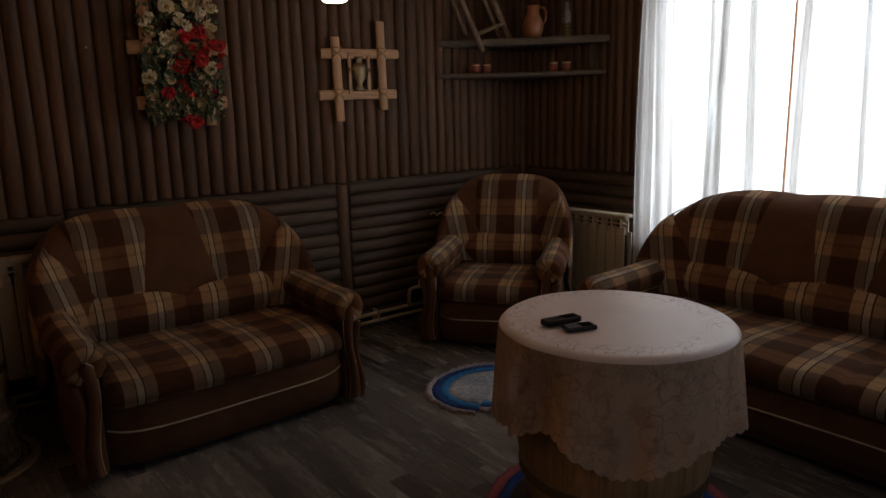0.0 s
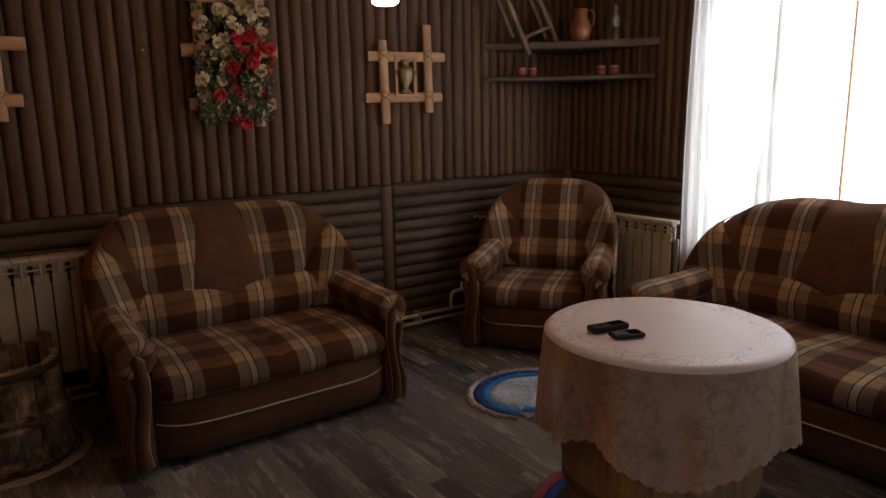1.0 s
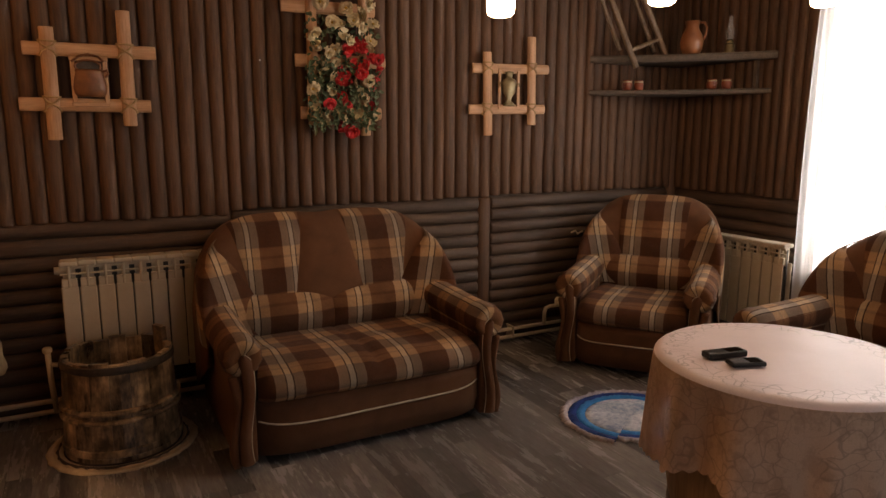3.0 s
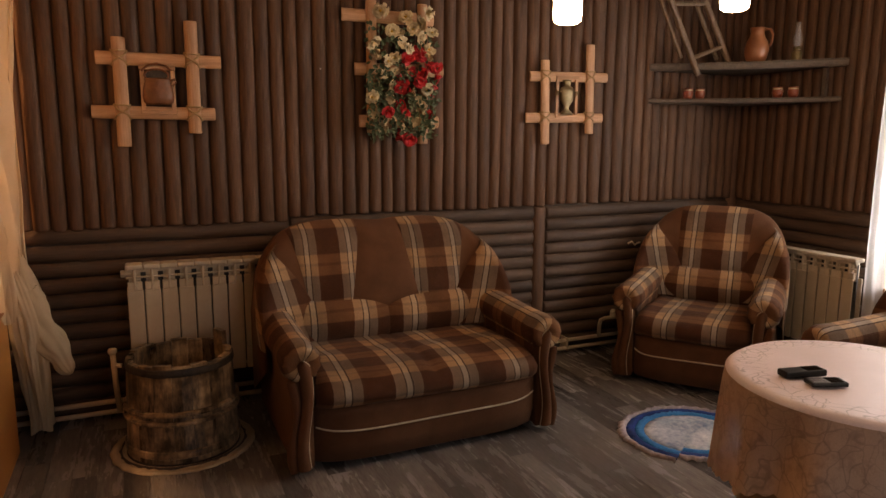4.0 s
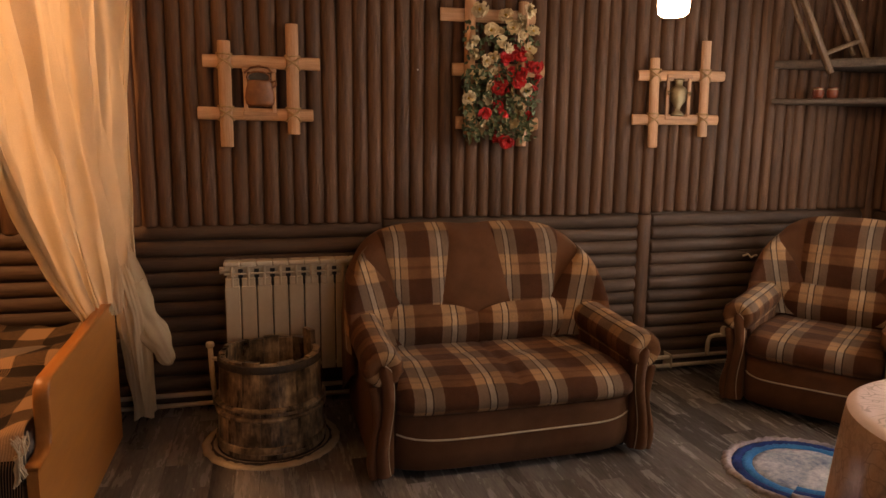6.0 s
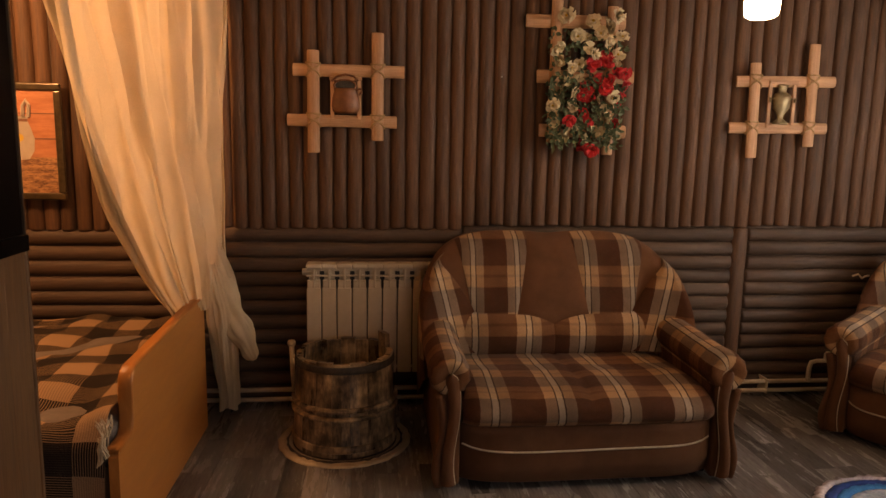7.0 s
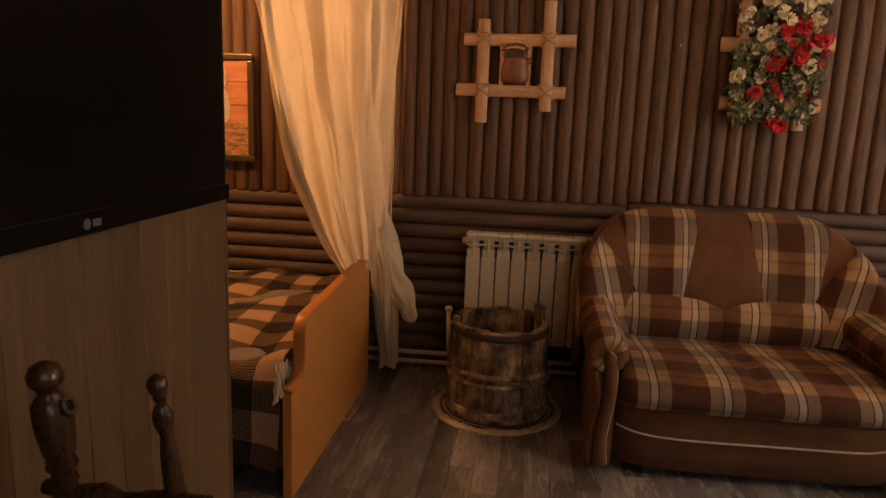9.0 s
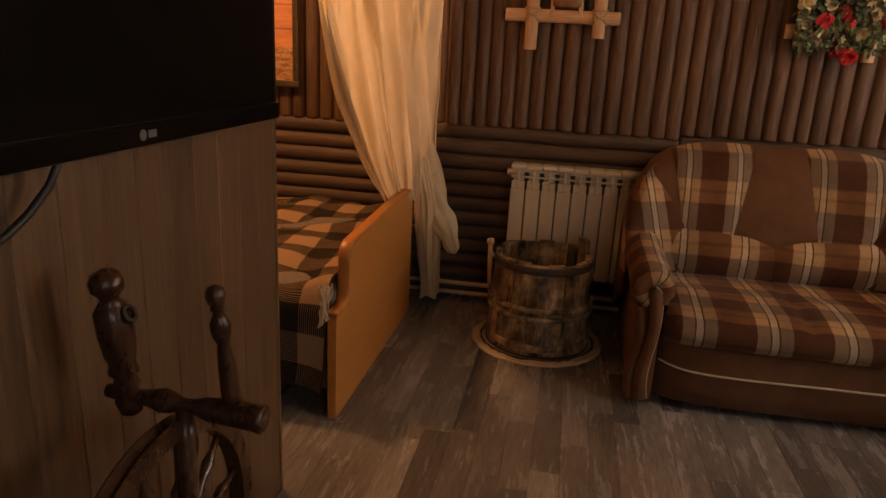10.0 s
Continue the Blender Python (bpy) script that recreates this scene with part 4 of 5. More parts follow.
part("top_cloth", bm, LINEN, cloth_t, "pale linen top with stitched vines", True)
bm = bmesh.new()
rows = []
for i in range(17):
    f = i / 16
    row = []
    for k in range(288):
        a = 2 * math.pi * k / 288
        fold = math.sin(9 * a + 1.4 * math.sin(2 * a)) * 0.7 + 0.25 * math.sin(19 * a + 2 * math.sin(3 * a)) + 0.4 * math.sin(4 * a + 1)
        r = 0.3885 + f ** 0.8 * (0.018 + 0.027 * fold)
        hem = 0.300 + 0.042 * math.cos(4 * (a + 2.30)) + 0.016 * math.sin(7 * a)
        z = TAB_Z - 0.016 - f * hem
        if i == 16:
            z -= 0.011 * abs(math.sin(36 * a))
            r += 0.002
        row.append((r * math.cos(a), r * math.sin(a), z))
    rows.append(row)
add_grid(bm, rows, close_u=True)
part("lace_skirt", bm, LACE, cloth_t, "thin folded skirt with scalloped lace hem", True)


def handset(name, m, w, l, h, label, keys):
    root = thing(name, m, label, "phone")
    part("case", box(-w / 2, w / 2, -l / 2, l / 2, 0, h, 0.005, 3), BLACK_PLASTIC, root, smooth=False)
    part("side_trim", box(-w / 2 - 0.0008, -w / 2 + 0.004, -l / 2 + 0.008, l / 2 - 0.008, h * 0.45, h * 0.72, 0.001, 1), STEEL, root, "thin silver side trim")
    part("display", box(-w / 2 + 0.005, w / 2 - 0.005, l * 0.02, l / 2 - 0.012, h - 0.001, h + 0.0008), SCREEN, root, "dark display")
    for r in range(keys):
        for c in range(3):
            part("key", box(-w / 2 + 0.006 + c * (w - 0.012) / 3, -w / 2 + 0.004 + (c + 1) * (w - 0.012) / 3, -l / 2 + 0.008 + r * 0.011, -l / 2 + 0.016 + r * 0.011, h - 0.001, h + 0.001), KEY_GREY, root)
    return root


handset("mobile_phone", pose(1.645, 1.410, TAB_Z + 0.003, 0, 0, -102), 0.045, 0.135, 0.020, "black slider phone lying on the tablecloth", 0)
handset("mobile_phone", pose(1.640, 1.329, TAB_Z + 0.003, 0, 0, -111), 0.05, 0.105, 0.014, "flat black keypad phone lying on the tablecloth", 4)

RUG = (2.262, 2.425)
rug = thing("crocheted_rug", pose(RUG[0], RUG[1], 0.001) @ Matrix.Diagonal((1.10, 1.0, 1.0, 1)), "round blue and white crocheted rug on the floor", "rug")
STEP_AT = math.atan2(2.235 - RUG[1], (1.985 - RUG[0]) / 1.10)
part("white_centre", woven_ring(0.0, 0.185, 0, 0.012, seed=11, wob=0.006, step=0.040, at=STEP_AT), YARN_WHITE, rug, "mottled white centre", True)
part("light_blue_ring", woven_ring(0.182, 0.222, 0, 0.014, seg=140, wob=0.007, seed=12, step=0.040, at=STEP_AT), YARN_CYAN, rug, "bright blue ring", True)
part("dark_blue_ring", woven_ring(0.218, 0.258, 0, 0.013, seg=140, wob=0.007, seed=13, step=0.044, at=STEP_AT), YARN_BLUE, rug, "dark blue ring", True)
part("fringed_rim", woven_ring(0.256, 0.284, 0, 0.017, seg=140, wob=0.016, seed=14, step=0.048, at=STEP_AT), YARN_PINK, rug, "mottled pink-white frilled rim", True)


# ---- wall pieces ----
def stick(name, p0, p1, r, parent, mat, flat=0.7):
    """A halved round stick between two points in the wall plane."""
    p0, p1 = Vector(p0), Vector(p1)
    d = (p1 - p0)
    length = d.length
    d.normalize()
    rows = []
    side = d.cross(Vector((0, -1, 0))).normalized()
    for f in (0.0, 0.004 / length, 1 - 0.004 / length, 1.0):
        rr = r * (0.9 if f in (0.0, 1.0) else 1.0)
        rows.append([p0 + d * length * f + side * rr * math.cos(math.pi * k / 8) + Vector((0, -rr * flat * math.sin(math.pi * k / 8), 0)) for k in range(9)])
    bm = bmesh.new()
    vs = add_grid(bm, rows)
    for v in (vs[0], list(reversed(vs[-1]))):
        bm.faces.new(v)
    for i in range(len(vs) - 1):
        bm.faces.new((vs[i][0], vs[i][-1], vs[i + 1][-1], vs[i + 1][0]))
    return part(name, bm, mat, parent)


WF = WALL_Y - 0.048   # plane behind which wall pieces hang


def trellis(label, vert, hori, ornament, span, rv, rh):
    root = thing("wall_trellis", pose(0, WF, 0), label, "wall decoration", "pine wall trellises")
    for x0, z0, x1, z1 in hori:
        stick("crossbar", (x0, 0, z0), (x1, 0, z1), rh, root, PINE_H, 0.5)
    for x0, z0, x1, z1 in vert:
        stick("upright", (x0, -0.014, z0), (x1, -0.014, z1), rv, root, PINE, 0.58)
    for vx0, vz0, vx1, vz1 in vert:
        for hx0, hz0, hx1, hz1 in hori:
            cx = (vx0 + vx1) / 2
            cz = hz0 + (hz1 - hz0) * (cx - hx0) / (hx1 - hx0)
            for dz0, dz1 in ((0.036, 0.030), (-0.034, 0.036), (0.036, -0.034)):
                pts = [(cx - rv - 0.005, -0.012, cz + dz0), (cx - rv * 0.75, -0.030, cz + dz0 * 0.7 + dz1 * 0.3), (cx, -0.017 - rv * 0.58, cz + (dz0 + dz1) / 2), (cx + rv * 0.75, -0.030, cz + dz0 * 0.3 + dz1 * 0.7), (cx + rv + 0.005, -0.012, cz + dz1)]
                part("rope_lashing", tube(pts, 0.0048, 6), ROPE, root, "jute rope lashing")
    # inner small frame with a turned relief
    x0, x1, z0, z1 = span
    for za in (z0, z1):
        part("inner_rail", box(x0 - 0.014, x1 + 0.014, -0.026, -0.016, za - 0.010, za + 0.010, 0.004), PINE_H, root)
    for xa in (x0, x1):
        part("inner_stile", box(xa - 0.010, xa + 0.010, -0.018, -0.006, z0 + 0.010, z1 - 0.010, 0.003), PINE, root)
    cx, cz, h, w = (x0 + x1) / 2, (z0 + z1) / 2, z1 - z0, x1 - x0
    m = Matrix.Translation((cx, -0.014, z0)) @ Matrix.Diagonal((1, 0.45, 1, 1))
    if ornament == "pot":
        o = part("clay_pot", lathe([(0.0, h * 0.17), (w * 0.40, h * 0.17), (w * 0.50, h * 0.23), (w * 0.54, h * 0.36), (w * 0.50, h * 0.55), (w * 0.43, h * 0.70), (w * 0.46, h * 0.75), (w * 0.40, h * 0.77), (0, h * 0.77)], 24, m), CLAY, root, "brown clay pot relief", True)
        # closed dark disc; its colour stands for the shade within the pot's opening
        part("pot_mouth", lathe([(0.0, -0.002), (w * 0.36, -0.002), (w * 0.38, 0.0), (w * 0.36, 0.002), (0.0, 0.002)], 24, Matrix.Translation((cx - w * 0.03, -0.018, z0 + h * 0.83)) @ Matrix.Diagonal((1, 1, h * 0.34 / w, 1)) @ pose(0, 0, 0, 90, 0, 0)), TUB_RIM, o, "dark disc standing in for shade inside the mouth")
        part("pot_lip", tube([(cx - w * 0.03 + w * 0.40 * math.cos(k * math.pi / 8), -0.024, z0 + h * 0.83 + h * 0.14 * math.sin(k * math.pi / 8)) for k in range(16)], 0.0055, 6, True), CLAY, o)
        part("pot_handle", tube([(cx + w * 0.40, -0.03, z0 + h * 0.72), (cx + w * 0.56, -0.032, z0 + h * 0.76), (cx + w * 0.60, -0.03, z0 + h * 0.68), (cx + w * 0.48, -0.03, z0 + h * 0.60)], 0.006, 6), CLAY, o)
        part("pot_hoop", tube([(cx - w * 0.52, -0.028, z0 + h * 0.92), (cx - w * 0.3, -0.034, z0 + h * 1.04), (cx, -0.036, z0 + h * 1.09), (cx + w * 0.3, -0.034, z0 + h * 1.05), (cx + w * 0.46, -0.028, z0 + h * 0.95)], 0.006, 6), CLAY, o)
    else:
        o = part("samovar", lathe([(0.0, h * 0.05), (w * 0.32, h * 0.05), (w * 0.30, h * 0.10), (w * 0.12, h * 0.18), (w * 0.14, h * 0.26), (w * 0.34, h * 0.42), (w * 0.40, h * 0.66), (w * 0.30, h * 0.74), (w * 0.16, h * 0.78), (w * 0.18, h * 0.88), (w * 0.26, h * 0.93), (0, h * 0.95)], 18, m), BRASS, root, "dull brass samovar relief", True)
        for s in (-1, 1):
            part("samovar_handle", tube([(cx + s * w * 0.36, -0.024, z0 + h * 0.62), (cx + s * w * 0.52, -0.024, z0 + h * 0.64), (cx + s * w * 0.50, -0.024, z0 + h * 0.54)], 0.005, 6), BRASS, o)
    return root


trellis("pale pine wall trellis lashed with rope round a clay pot relief",
        ((-0.152, 1.857, -0.152, 1.347), (0.172, 1.950, 0.172, 1.412)),
        ((-0.254, 1.761, 0.308, 1.762), (-0.286, 1.511, 0.271, 1.508)), "pot", (-0.057, 0.079, 1.512, 1.722), 0.031, 0.031)
trellis("pale pine wall trellis lashed with rope round a brass samovar relief",
        ((2.193, 1.865, 2.206, 1.360), (2.520, 1.972, 2.531, 1.425)),
        ((2.096, 1.767, 2.663, 1.778), (2.071, 1.520, 2.638, 1.526)), "samovar", (2.288, 2.427, 1.532, 1.768), 0.031, 0.030)

# flower panel
flower_panel = thing("flower_panel", pose(0, WF, 0), "pine trellis hung with cream and red silk flowers", "flower panel")
for x0, z0, x1, z1 in ((0.931, 2.041, 1.460, 2.046), (0.998, 1.763, 1.521, 1.770), (1.021, 1.486, 1.493, 1.485)):
    stick("crossbar", (x0, 0, z0), (x1, 0, z1), 0.034, flower_panel, PINE_H, 0.5)
for x0, z0, x1, z1 in ((1.092, 2.34, 1.092, 1.420), (1.389, 2.123, 1.392, 1.362)):
    stick("upright", (x0, -0.014, z0), (x1, -0.014, z1), 0.030, flower_panel, PINE, 0.75)
frnd = random.Random(41)


def flower_mesh(name, petals, r, cup, mat, ragged, seed, layers=1):
    """A silk flower facing -y: one or more whorls of broad, ragged petals."""
    rnd = random.Random(seed)
    bm = bmesh.new()
    for q in range(layers):
        size = 1 - 0.34 * q
        for k in range(petals):
            a = 2 * math.pi * (k + 0.5 * q + rnd.uniform(-0.2, 0.2)) / petals
            ln = r * size * rnd.uniform(0.80, 1.15)
            wd = ln * (1.9 / petals + 0.12)
            lift = cup * (1 + 0.9 * q) * rnd.uniform(0.5, 1.4)
            c, s = math.cos(a), math.sin(a)
            rows = []
            for f, w, h in ((0.06, 0.30, 0.0), (0.40, 0.95, 0.35), (0.72, 1.0, 0.75), (0.92, 0.8, 0.8 + rnd.uniform(-0.3, 0.3)), (1.0, 0.35, 0.6 + rnd.uniform(-0.4, 0.4))):
                row = []
                for side in (-1, 0, 1):
                    px, pz = ln * f, wd * w * side * (1 + rnd.uniform(-ragged, ragged))
                    row.append((c * px - s * pz, -lift * h - 0.004 * q + (0.10 * ln if side == 0 else 0) * 0.5, s * px + c * pz))
                rows.append(row)
            add_grid(bm, rows)
    me = bpy.data.meshes.new(name)
    bm.to_mesh(me)
    bm.free()
    me.materials.append(mat)
    me.polygons.foreach_set("use_smooth", [True] * len(me.polygons))
    return me


CREAM_F = [flower_mesh("cream_flower", 6, 0.050, 0.026, PETAL_CREAM, 0.75, s, 2) for s in range(4)]
SMALL_F = [flower_mesh("cream_blossom", 5, 0.028, 0.014, PETAL_CREAM, 0.3, 20 + s) for s in range(3)]
RED_F = [flower_mesh("red_flower", 6, 0.048, 0.028, PETAL_RED, 0.7, 40 + s, 2) for s in range(4)]
STAM = lathe([(0.0, -0.006), (0.009, -0.004), (0.007, 0.008), (0.0, 0.01)], 8)
stam_me = bpy.data.meshes.new("stamen")
STAM.to_mesh(stam_me)
STAM.free()
stam_me.materials.append(STAMEN)


def bloom(kind, me, x, z, depth, scale=1.0):
    """Sets one flower; x and z in hundredths of a metre from the panel's lower corner."""
    ob = piece(kind, me, flower_panel, pose(1.02 + x / 100, -depth, 1.36 + z / 100, frnd.uniform(-50, 50), frnd.uniform(0, 360), frnd.uniform(-55, 55)) @ Matrix.Diagonal((scale, scale, scale, 1)))
    if kind == "cream_flower":
        piece("stamen", stam_me, ob, pose(0, -0.014, 0))
    return ob


for x, z in ((24, 67), (31, 66), (35, 70), (34.5, 64), (40, 60), (33, 58), (17, 60), (22, 59), (28, 61), (5, 54), (24, 51), (18.5, 46), (13, 44), (8, 48), (38, 48), (38, 51), (10, 70), (4.5, 25), (15, 32), (34, 19), (36, 30)):
    bloom("cream_flower", CREAM_F[frnd.randrange(4)], x + frnd.uniform(-0.5, 0.5), z, frnd.uniform(0.07, 0.11), frnd.uniform(0.55, 0.85))
for x, z in ((15, 25), (17, 24), (12, 13), (7, 16), (31, 20), (36, 11), (17, 14), (23, 9), (40, 10), (31, 12), (9, 34), (12, 37), (19, 39), (22, 54), (28, 29), (33, 24), (12, 9), (26, 15)):
    bloom("cream_blossom", SMALL_F[frnd.randrange(3)], x, z, frnd.uniform(0.06, 0.09), frnd.uniform(0.8, 1.25))
for x, z in ((31, 51), (34, 48), (30, 48), (28, 40), (34, 38), (32, 34), (37.5, 42), (41, 42), (42, 38), (23.5, 32), (21, 30), (26, 29), (20, 36), (39, 28), (41, 31), (13, 18), (24, 17), (22, 21), (39.5, 17), (26, 3), (23, 5), (23.5, 46)):
    bloom("red_flower", RED_F[frnd.randrange(4)], x, z, frnd.uniform(0.06, 0.11), frnd.uniform(0.55, 0.85))
bm = bmesh.new()
for k in range(720):
    x = frnd.uniform(1.04, 1.445)
    z = frnd.uniform(1.40, 2.0)
    if frnd.random() < 0.5:
        z = frnd.uniform(1.40, 1.75)
    m = Matrix.Translation((x, -frnd.uniform(0.03, 0.12), z)) @ Euler((frnd.uniform(-0.9, 0.9), frnd.uniform(0, 6.28), frnd.uniform(-0.9, 0.9))).to_matrix().to_4x4()
    ln, w = frnd.uniform(0.020, 0.042), frnd.uniform(0.006, 0.013)
    add_grid(bm, [[m @ Vector(p) for p in row] for row in (((-0.001, 0, 0), (0, 0, 0), (0.001, 0, 0)), ((-w, -0.004, ln * 0.35), (0, 0.003, ln * 0.4), (w, -0.004, ln * 0.35)), ((-w * 0.8, -0.006, ln * 0.7), (0, 0.0, ln * 0.72), (w * 0.8, -0.006, ln * 0.7)), ((-0.001, -0.01, ln), (0, -0.008, ln * 1.05), (0.001, -0.01, ln)))])
part("foliage", bm, LEAF, flower_panel, "grey-green silk leaves", True)["kind"] = "stuff"


# ---- corner shelves and what stands on them ----
def corner_shelf(z, xl, yr, thick, label):
    bm = bmesh.new()
    a, b, c = Vector((xl, WALL_Y - 0.035)), Vector((WALL_X - 0.035, yr)), Vector((WALL_X - 0.035, WALL_Y - 0.035))
    edge = []
    for k in range(17):
        f = k / 16
        p = a.lerp(b, f)
        into = (c - (a + b) / 2).normalized()
        edge.append(p + into * 0.05 * math.sin(math.pi * f))
    prof = [(0.0, 0.0), (-0.006, 0.3), (-0.006, 0.7), (0.0, 1.0)]
    rows = []
    for p in edge:
        out = -(c - (a + b) / 2).normalized()
        rows.append([(p.x + out.x * -q, p.y + out.y * -q, z + thick * h) for q, h in prof])
    vs = add_grid(bm, rows)
    bot, top = bm.verts.new((c.x, c.y, z)), bm.verts.new((c.x, c.y, z + thick))
    bm.faces.new([r[0] for r in vs] + [bot])
    bm.faces.new([r[-1] for r in reversed(vs)] + [top])
    bm.faces.new([bot, top] + list(reversed(vs[0])))
    bm.faces.new([top, bot] + list(vs[-1]))
    return tagged(part("corner_shelf", bm, SHELF_WOOD), label, "shelf", "corner shelves")


S1, S2 = 1.838, 1.628
corner_shelf(S1, 3.02, 2.955, 0.046, "dark wooden corner shelf holding a jug and ladder")
corner_shelf(S2, 3.02, 2.985, 0.030, "dark wooden corner shelf holding small red cups")
for x, y in ((3.81, 3.09),):
    tagged(part("shelf_bracket", box(x - 0.012, x + 0.012, y - 0.012, y + 0.012, S2 + 0.030, S1), SHELF_WOOD), "thin dark upright between two corner shelves", "bracket", "shelf uprights")


def cup(x, y, turn):
    root = thing("clay_cup", pose(x, y, S2 + 0.030, 0, 0, turn), "small red-brown glazed cup on a corner shelf", "cup", "small cups")
    part("body", lathe([(0.0, 0.0), (0.024, 0.0), (0.031, 0.02), (0.033, 0.04), (0.028, 0.058), (0.030, 0.066), (0.026, 0.066), (0.024, 0.058), (0.028, 0.04), (0.024, 0.012), (0.0, 0.010)], 18), CUP_RED, root, smooth=True)
    part("band", lathe([(0.0292, 0.050), (0.0300, 0.052), (0.0300, 0.057), (0.0296, 0.060)], 18, cap=False), YARN_TAN, root, "pale painted band", True)
    part("handle", tube([(0.030, 0, 0.05), (0.046, 0, 0.045), (0.046, 0, 0.025), (0.031, 0, 0.02)], 0.004, 6), CUP_RED, root)


for x, y, a in ((3.25, 3.655, 200), (3.33, 3.63, 20), (3.655, 3.30, 250), (3.71, 3.23, 60)):
    cup(x, y, a)
jug = thing("clay_jug", pose(3.565, 3.41, S1 + 0.046, 0, 0, -40) @ Matrix.Diagonal((0.88, 0.88, 0.95, 1)), "orange-brown clay jug with a handle on a shelf", "jug")
part("body", lathe([(0.0, 0.0), (0.060, 0.0), (0.078, 0.04), (0.084, 0.085), (0.074, 0.13), (0.052, 0.165), (0.046, 0.19), (0.054, 0.225), (0.048, 0.225), (0.040, 0.19), (0.045, 0.165), (0.0, 0.15)], 28), TERRACOTTA, jug, smooth=True)
part("handle", tube([(0.050, 0, 0.215), (0.085, 0, 0.215), (0.104, 0, 0.18), (0.098, 0, 0.13), (0.078, 0, 0.10)], 0.009, 8), TERRACOTTA, jug, smooth=True)
lampo = thing("oil_lamp", pose(3.70, 3.22, S1 + 0.046), "small old oil lamp with glass chimney on a shelf", "oil lamp")
part("font", lathe([(0.0, 0.0), (0.036, 0.0), (0.036, 0.006), (0.030, 0.012), (0.032, 0.05), (0.022, 0.062), (0.0, 0.062)], 18), BRASS, lampo, "dull brass base", True)
part("burner", lathe([(0.02, 0.062), (0.024, 0.07), (0.018, 0.085), (0.0, 0.085)], 14), BRASS, lampo, smooth=True)
part("chimney", lathe([(0.016, 0.085), (0.030, 0.11), (0.028, 0.14), (0.015, 0.17), (0.014, 0.23), (0.0125, 0.23), (0.0135, 0.17), (0.0265, 0.14), (0.0285, 0.11), (0.015, 0.086)], 18, cap=False), CHIMNEY, lampo, "clear glass chimney", True)
ladder = thing("small_ladder", pose(0, 0, 0), "small brown wooden ladder leaning on the corner shelf", "ladder")
LA0, LA1 = Vector((3.235, 3.56, S1 - 0.035)), Vector((2.86, 3.56, 2.44))
LB0, LB1 = Vector((3.496, 3.56, S1 + 0.045)), Vector((3.165, 3.58, 2.44))
for p, q in ((LA0, LA1), (LB0, LB1)):
    part("rail", tube([p, p.lerp(q, 0.5), q], 0.020, 8), LADDER_WOOD, ladder)
for f, g in ((0.16, 0.20), (0.66, 0.66)):
    part("rung", tube([LA0.lerp(LA1, f), LB0.lerp(LB1, g)], 0.013, 8), LADDER_WOOD, ladder)

for p, q, f in ((LA0, LA1, 0.17), (LB0, LB1, 0.06)):
    back = Vector((-0.035, 0.055, 0.0))
    part("rear_leg", tube([p.lerp(q, f) + back, p.lerp(q, 0.6) + back * 0.9, q + back * 0.6], 0.014, 8), LADDER_WOOD, ladder)


# ---- pendant lamps ----
for x, y, z in ((1.318, 2.20, 1.798), (1.86, 1.97, 1.846), (2.62, 1.86, 1.885)):
    root = thing("pendant_lamp", pose(x, y, z), "lit white glass pendant lamp on a thin cord", "pendant lamp", "pendant lamps")
    part("glass_shade", lathe([(0.0, 0.0), (0.036, 0.0), (0.047, 0.008), (0.050, 0.03), (0.049, 0.14), (0.042, 0.17), (0.0, 0.175)], 24), SHADE, root, "glowing white glass shade", True)
    part("lamp_cap", lathe([(0.03, 0.172), (0.03, 0.19), (0.012, 0.21), (0.0, 0.21)], 16), BRASS, root)
    part("cord", tube([(0, 0, 0.21), (0, 0, CEIL - z - 0.02)], 0.004, 6), CABLE, root)
    part("ceiling_rose", lathe([(0.0, CEIL - z - 0.03), (0.04, CEIL - z - 0.025), (0.05, CEIL - z)], 18), BRASS, root)


# ---- bed alcove ----
bed = thing("bed", pose(0, 0, 0), "single bed with an orange beech footboard", "bed")
FB = [(2.315, 0.0), (2.315, 0.385), (2.318, 0.40), (2.33, 0.407), (2.40, 0.410), (2.425, 0.416), (2.442, 0.435), (2.450, 0.47), (2.452, 0.56), (2.458, 0.595), (2.475, 0.617), (2.505, 0.628), (3.00, 0.645), (3.44, 0.660), (3.46, 0.650), (3.465, 0.63), (3.465, 0.0)]
bm = bmesh.new()
rows = [[(x, y, z) for y, z in FB] for x in (-0.692, -0.660)]
vs = add_grid(bm, rows)
bm.faces.new(vs[0])
bm.faces.new(list(reversed(vs[1])))
part("footboard", bm, BEECH, bed, "varnished orange beech footboard with stepped top")
edge = [(-0.676, y, z + 0.003) for y, z in FB[1:-1]]
rows = []
for x, dz in ((-0.700, -0.004), (-0.700, 0.004), (-0.694, 0.010), (-0.658, 0.010), (-0.652, 0.004), (-0.652, -0.004)):
    rows.append([(x, p[1] - (0.006 if i < 9 else 0.0), p[2] + dz) for i, p in enumerate(edge[1:-2])])
bm = bmesh.new()
add_grid(bm, rows)
part("edge_strip", bm, BEECH, bed, "rounded glossy edge strip", True)
part("side_rail", box(-2.55, -0.694, 2.345, 2.375, 0.10, 0.34, 0.004), DARK_BOARD, bed, "dark side rail")
part("headboard", box(-2.60, -2.56, 2.315, 3.465, 0.0, 0.85, 0.01), BEECH, bed)
part("mattress", box(-2.55, -0.70, 2.38, 3.66, 0.24, 0.475, 0.04, 3), MATTRESS, bed, "grey mattress")
blanket = bmesh.new()
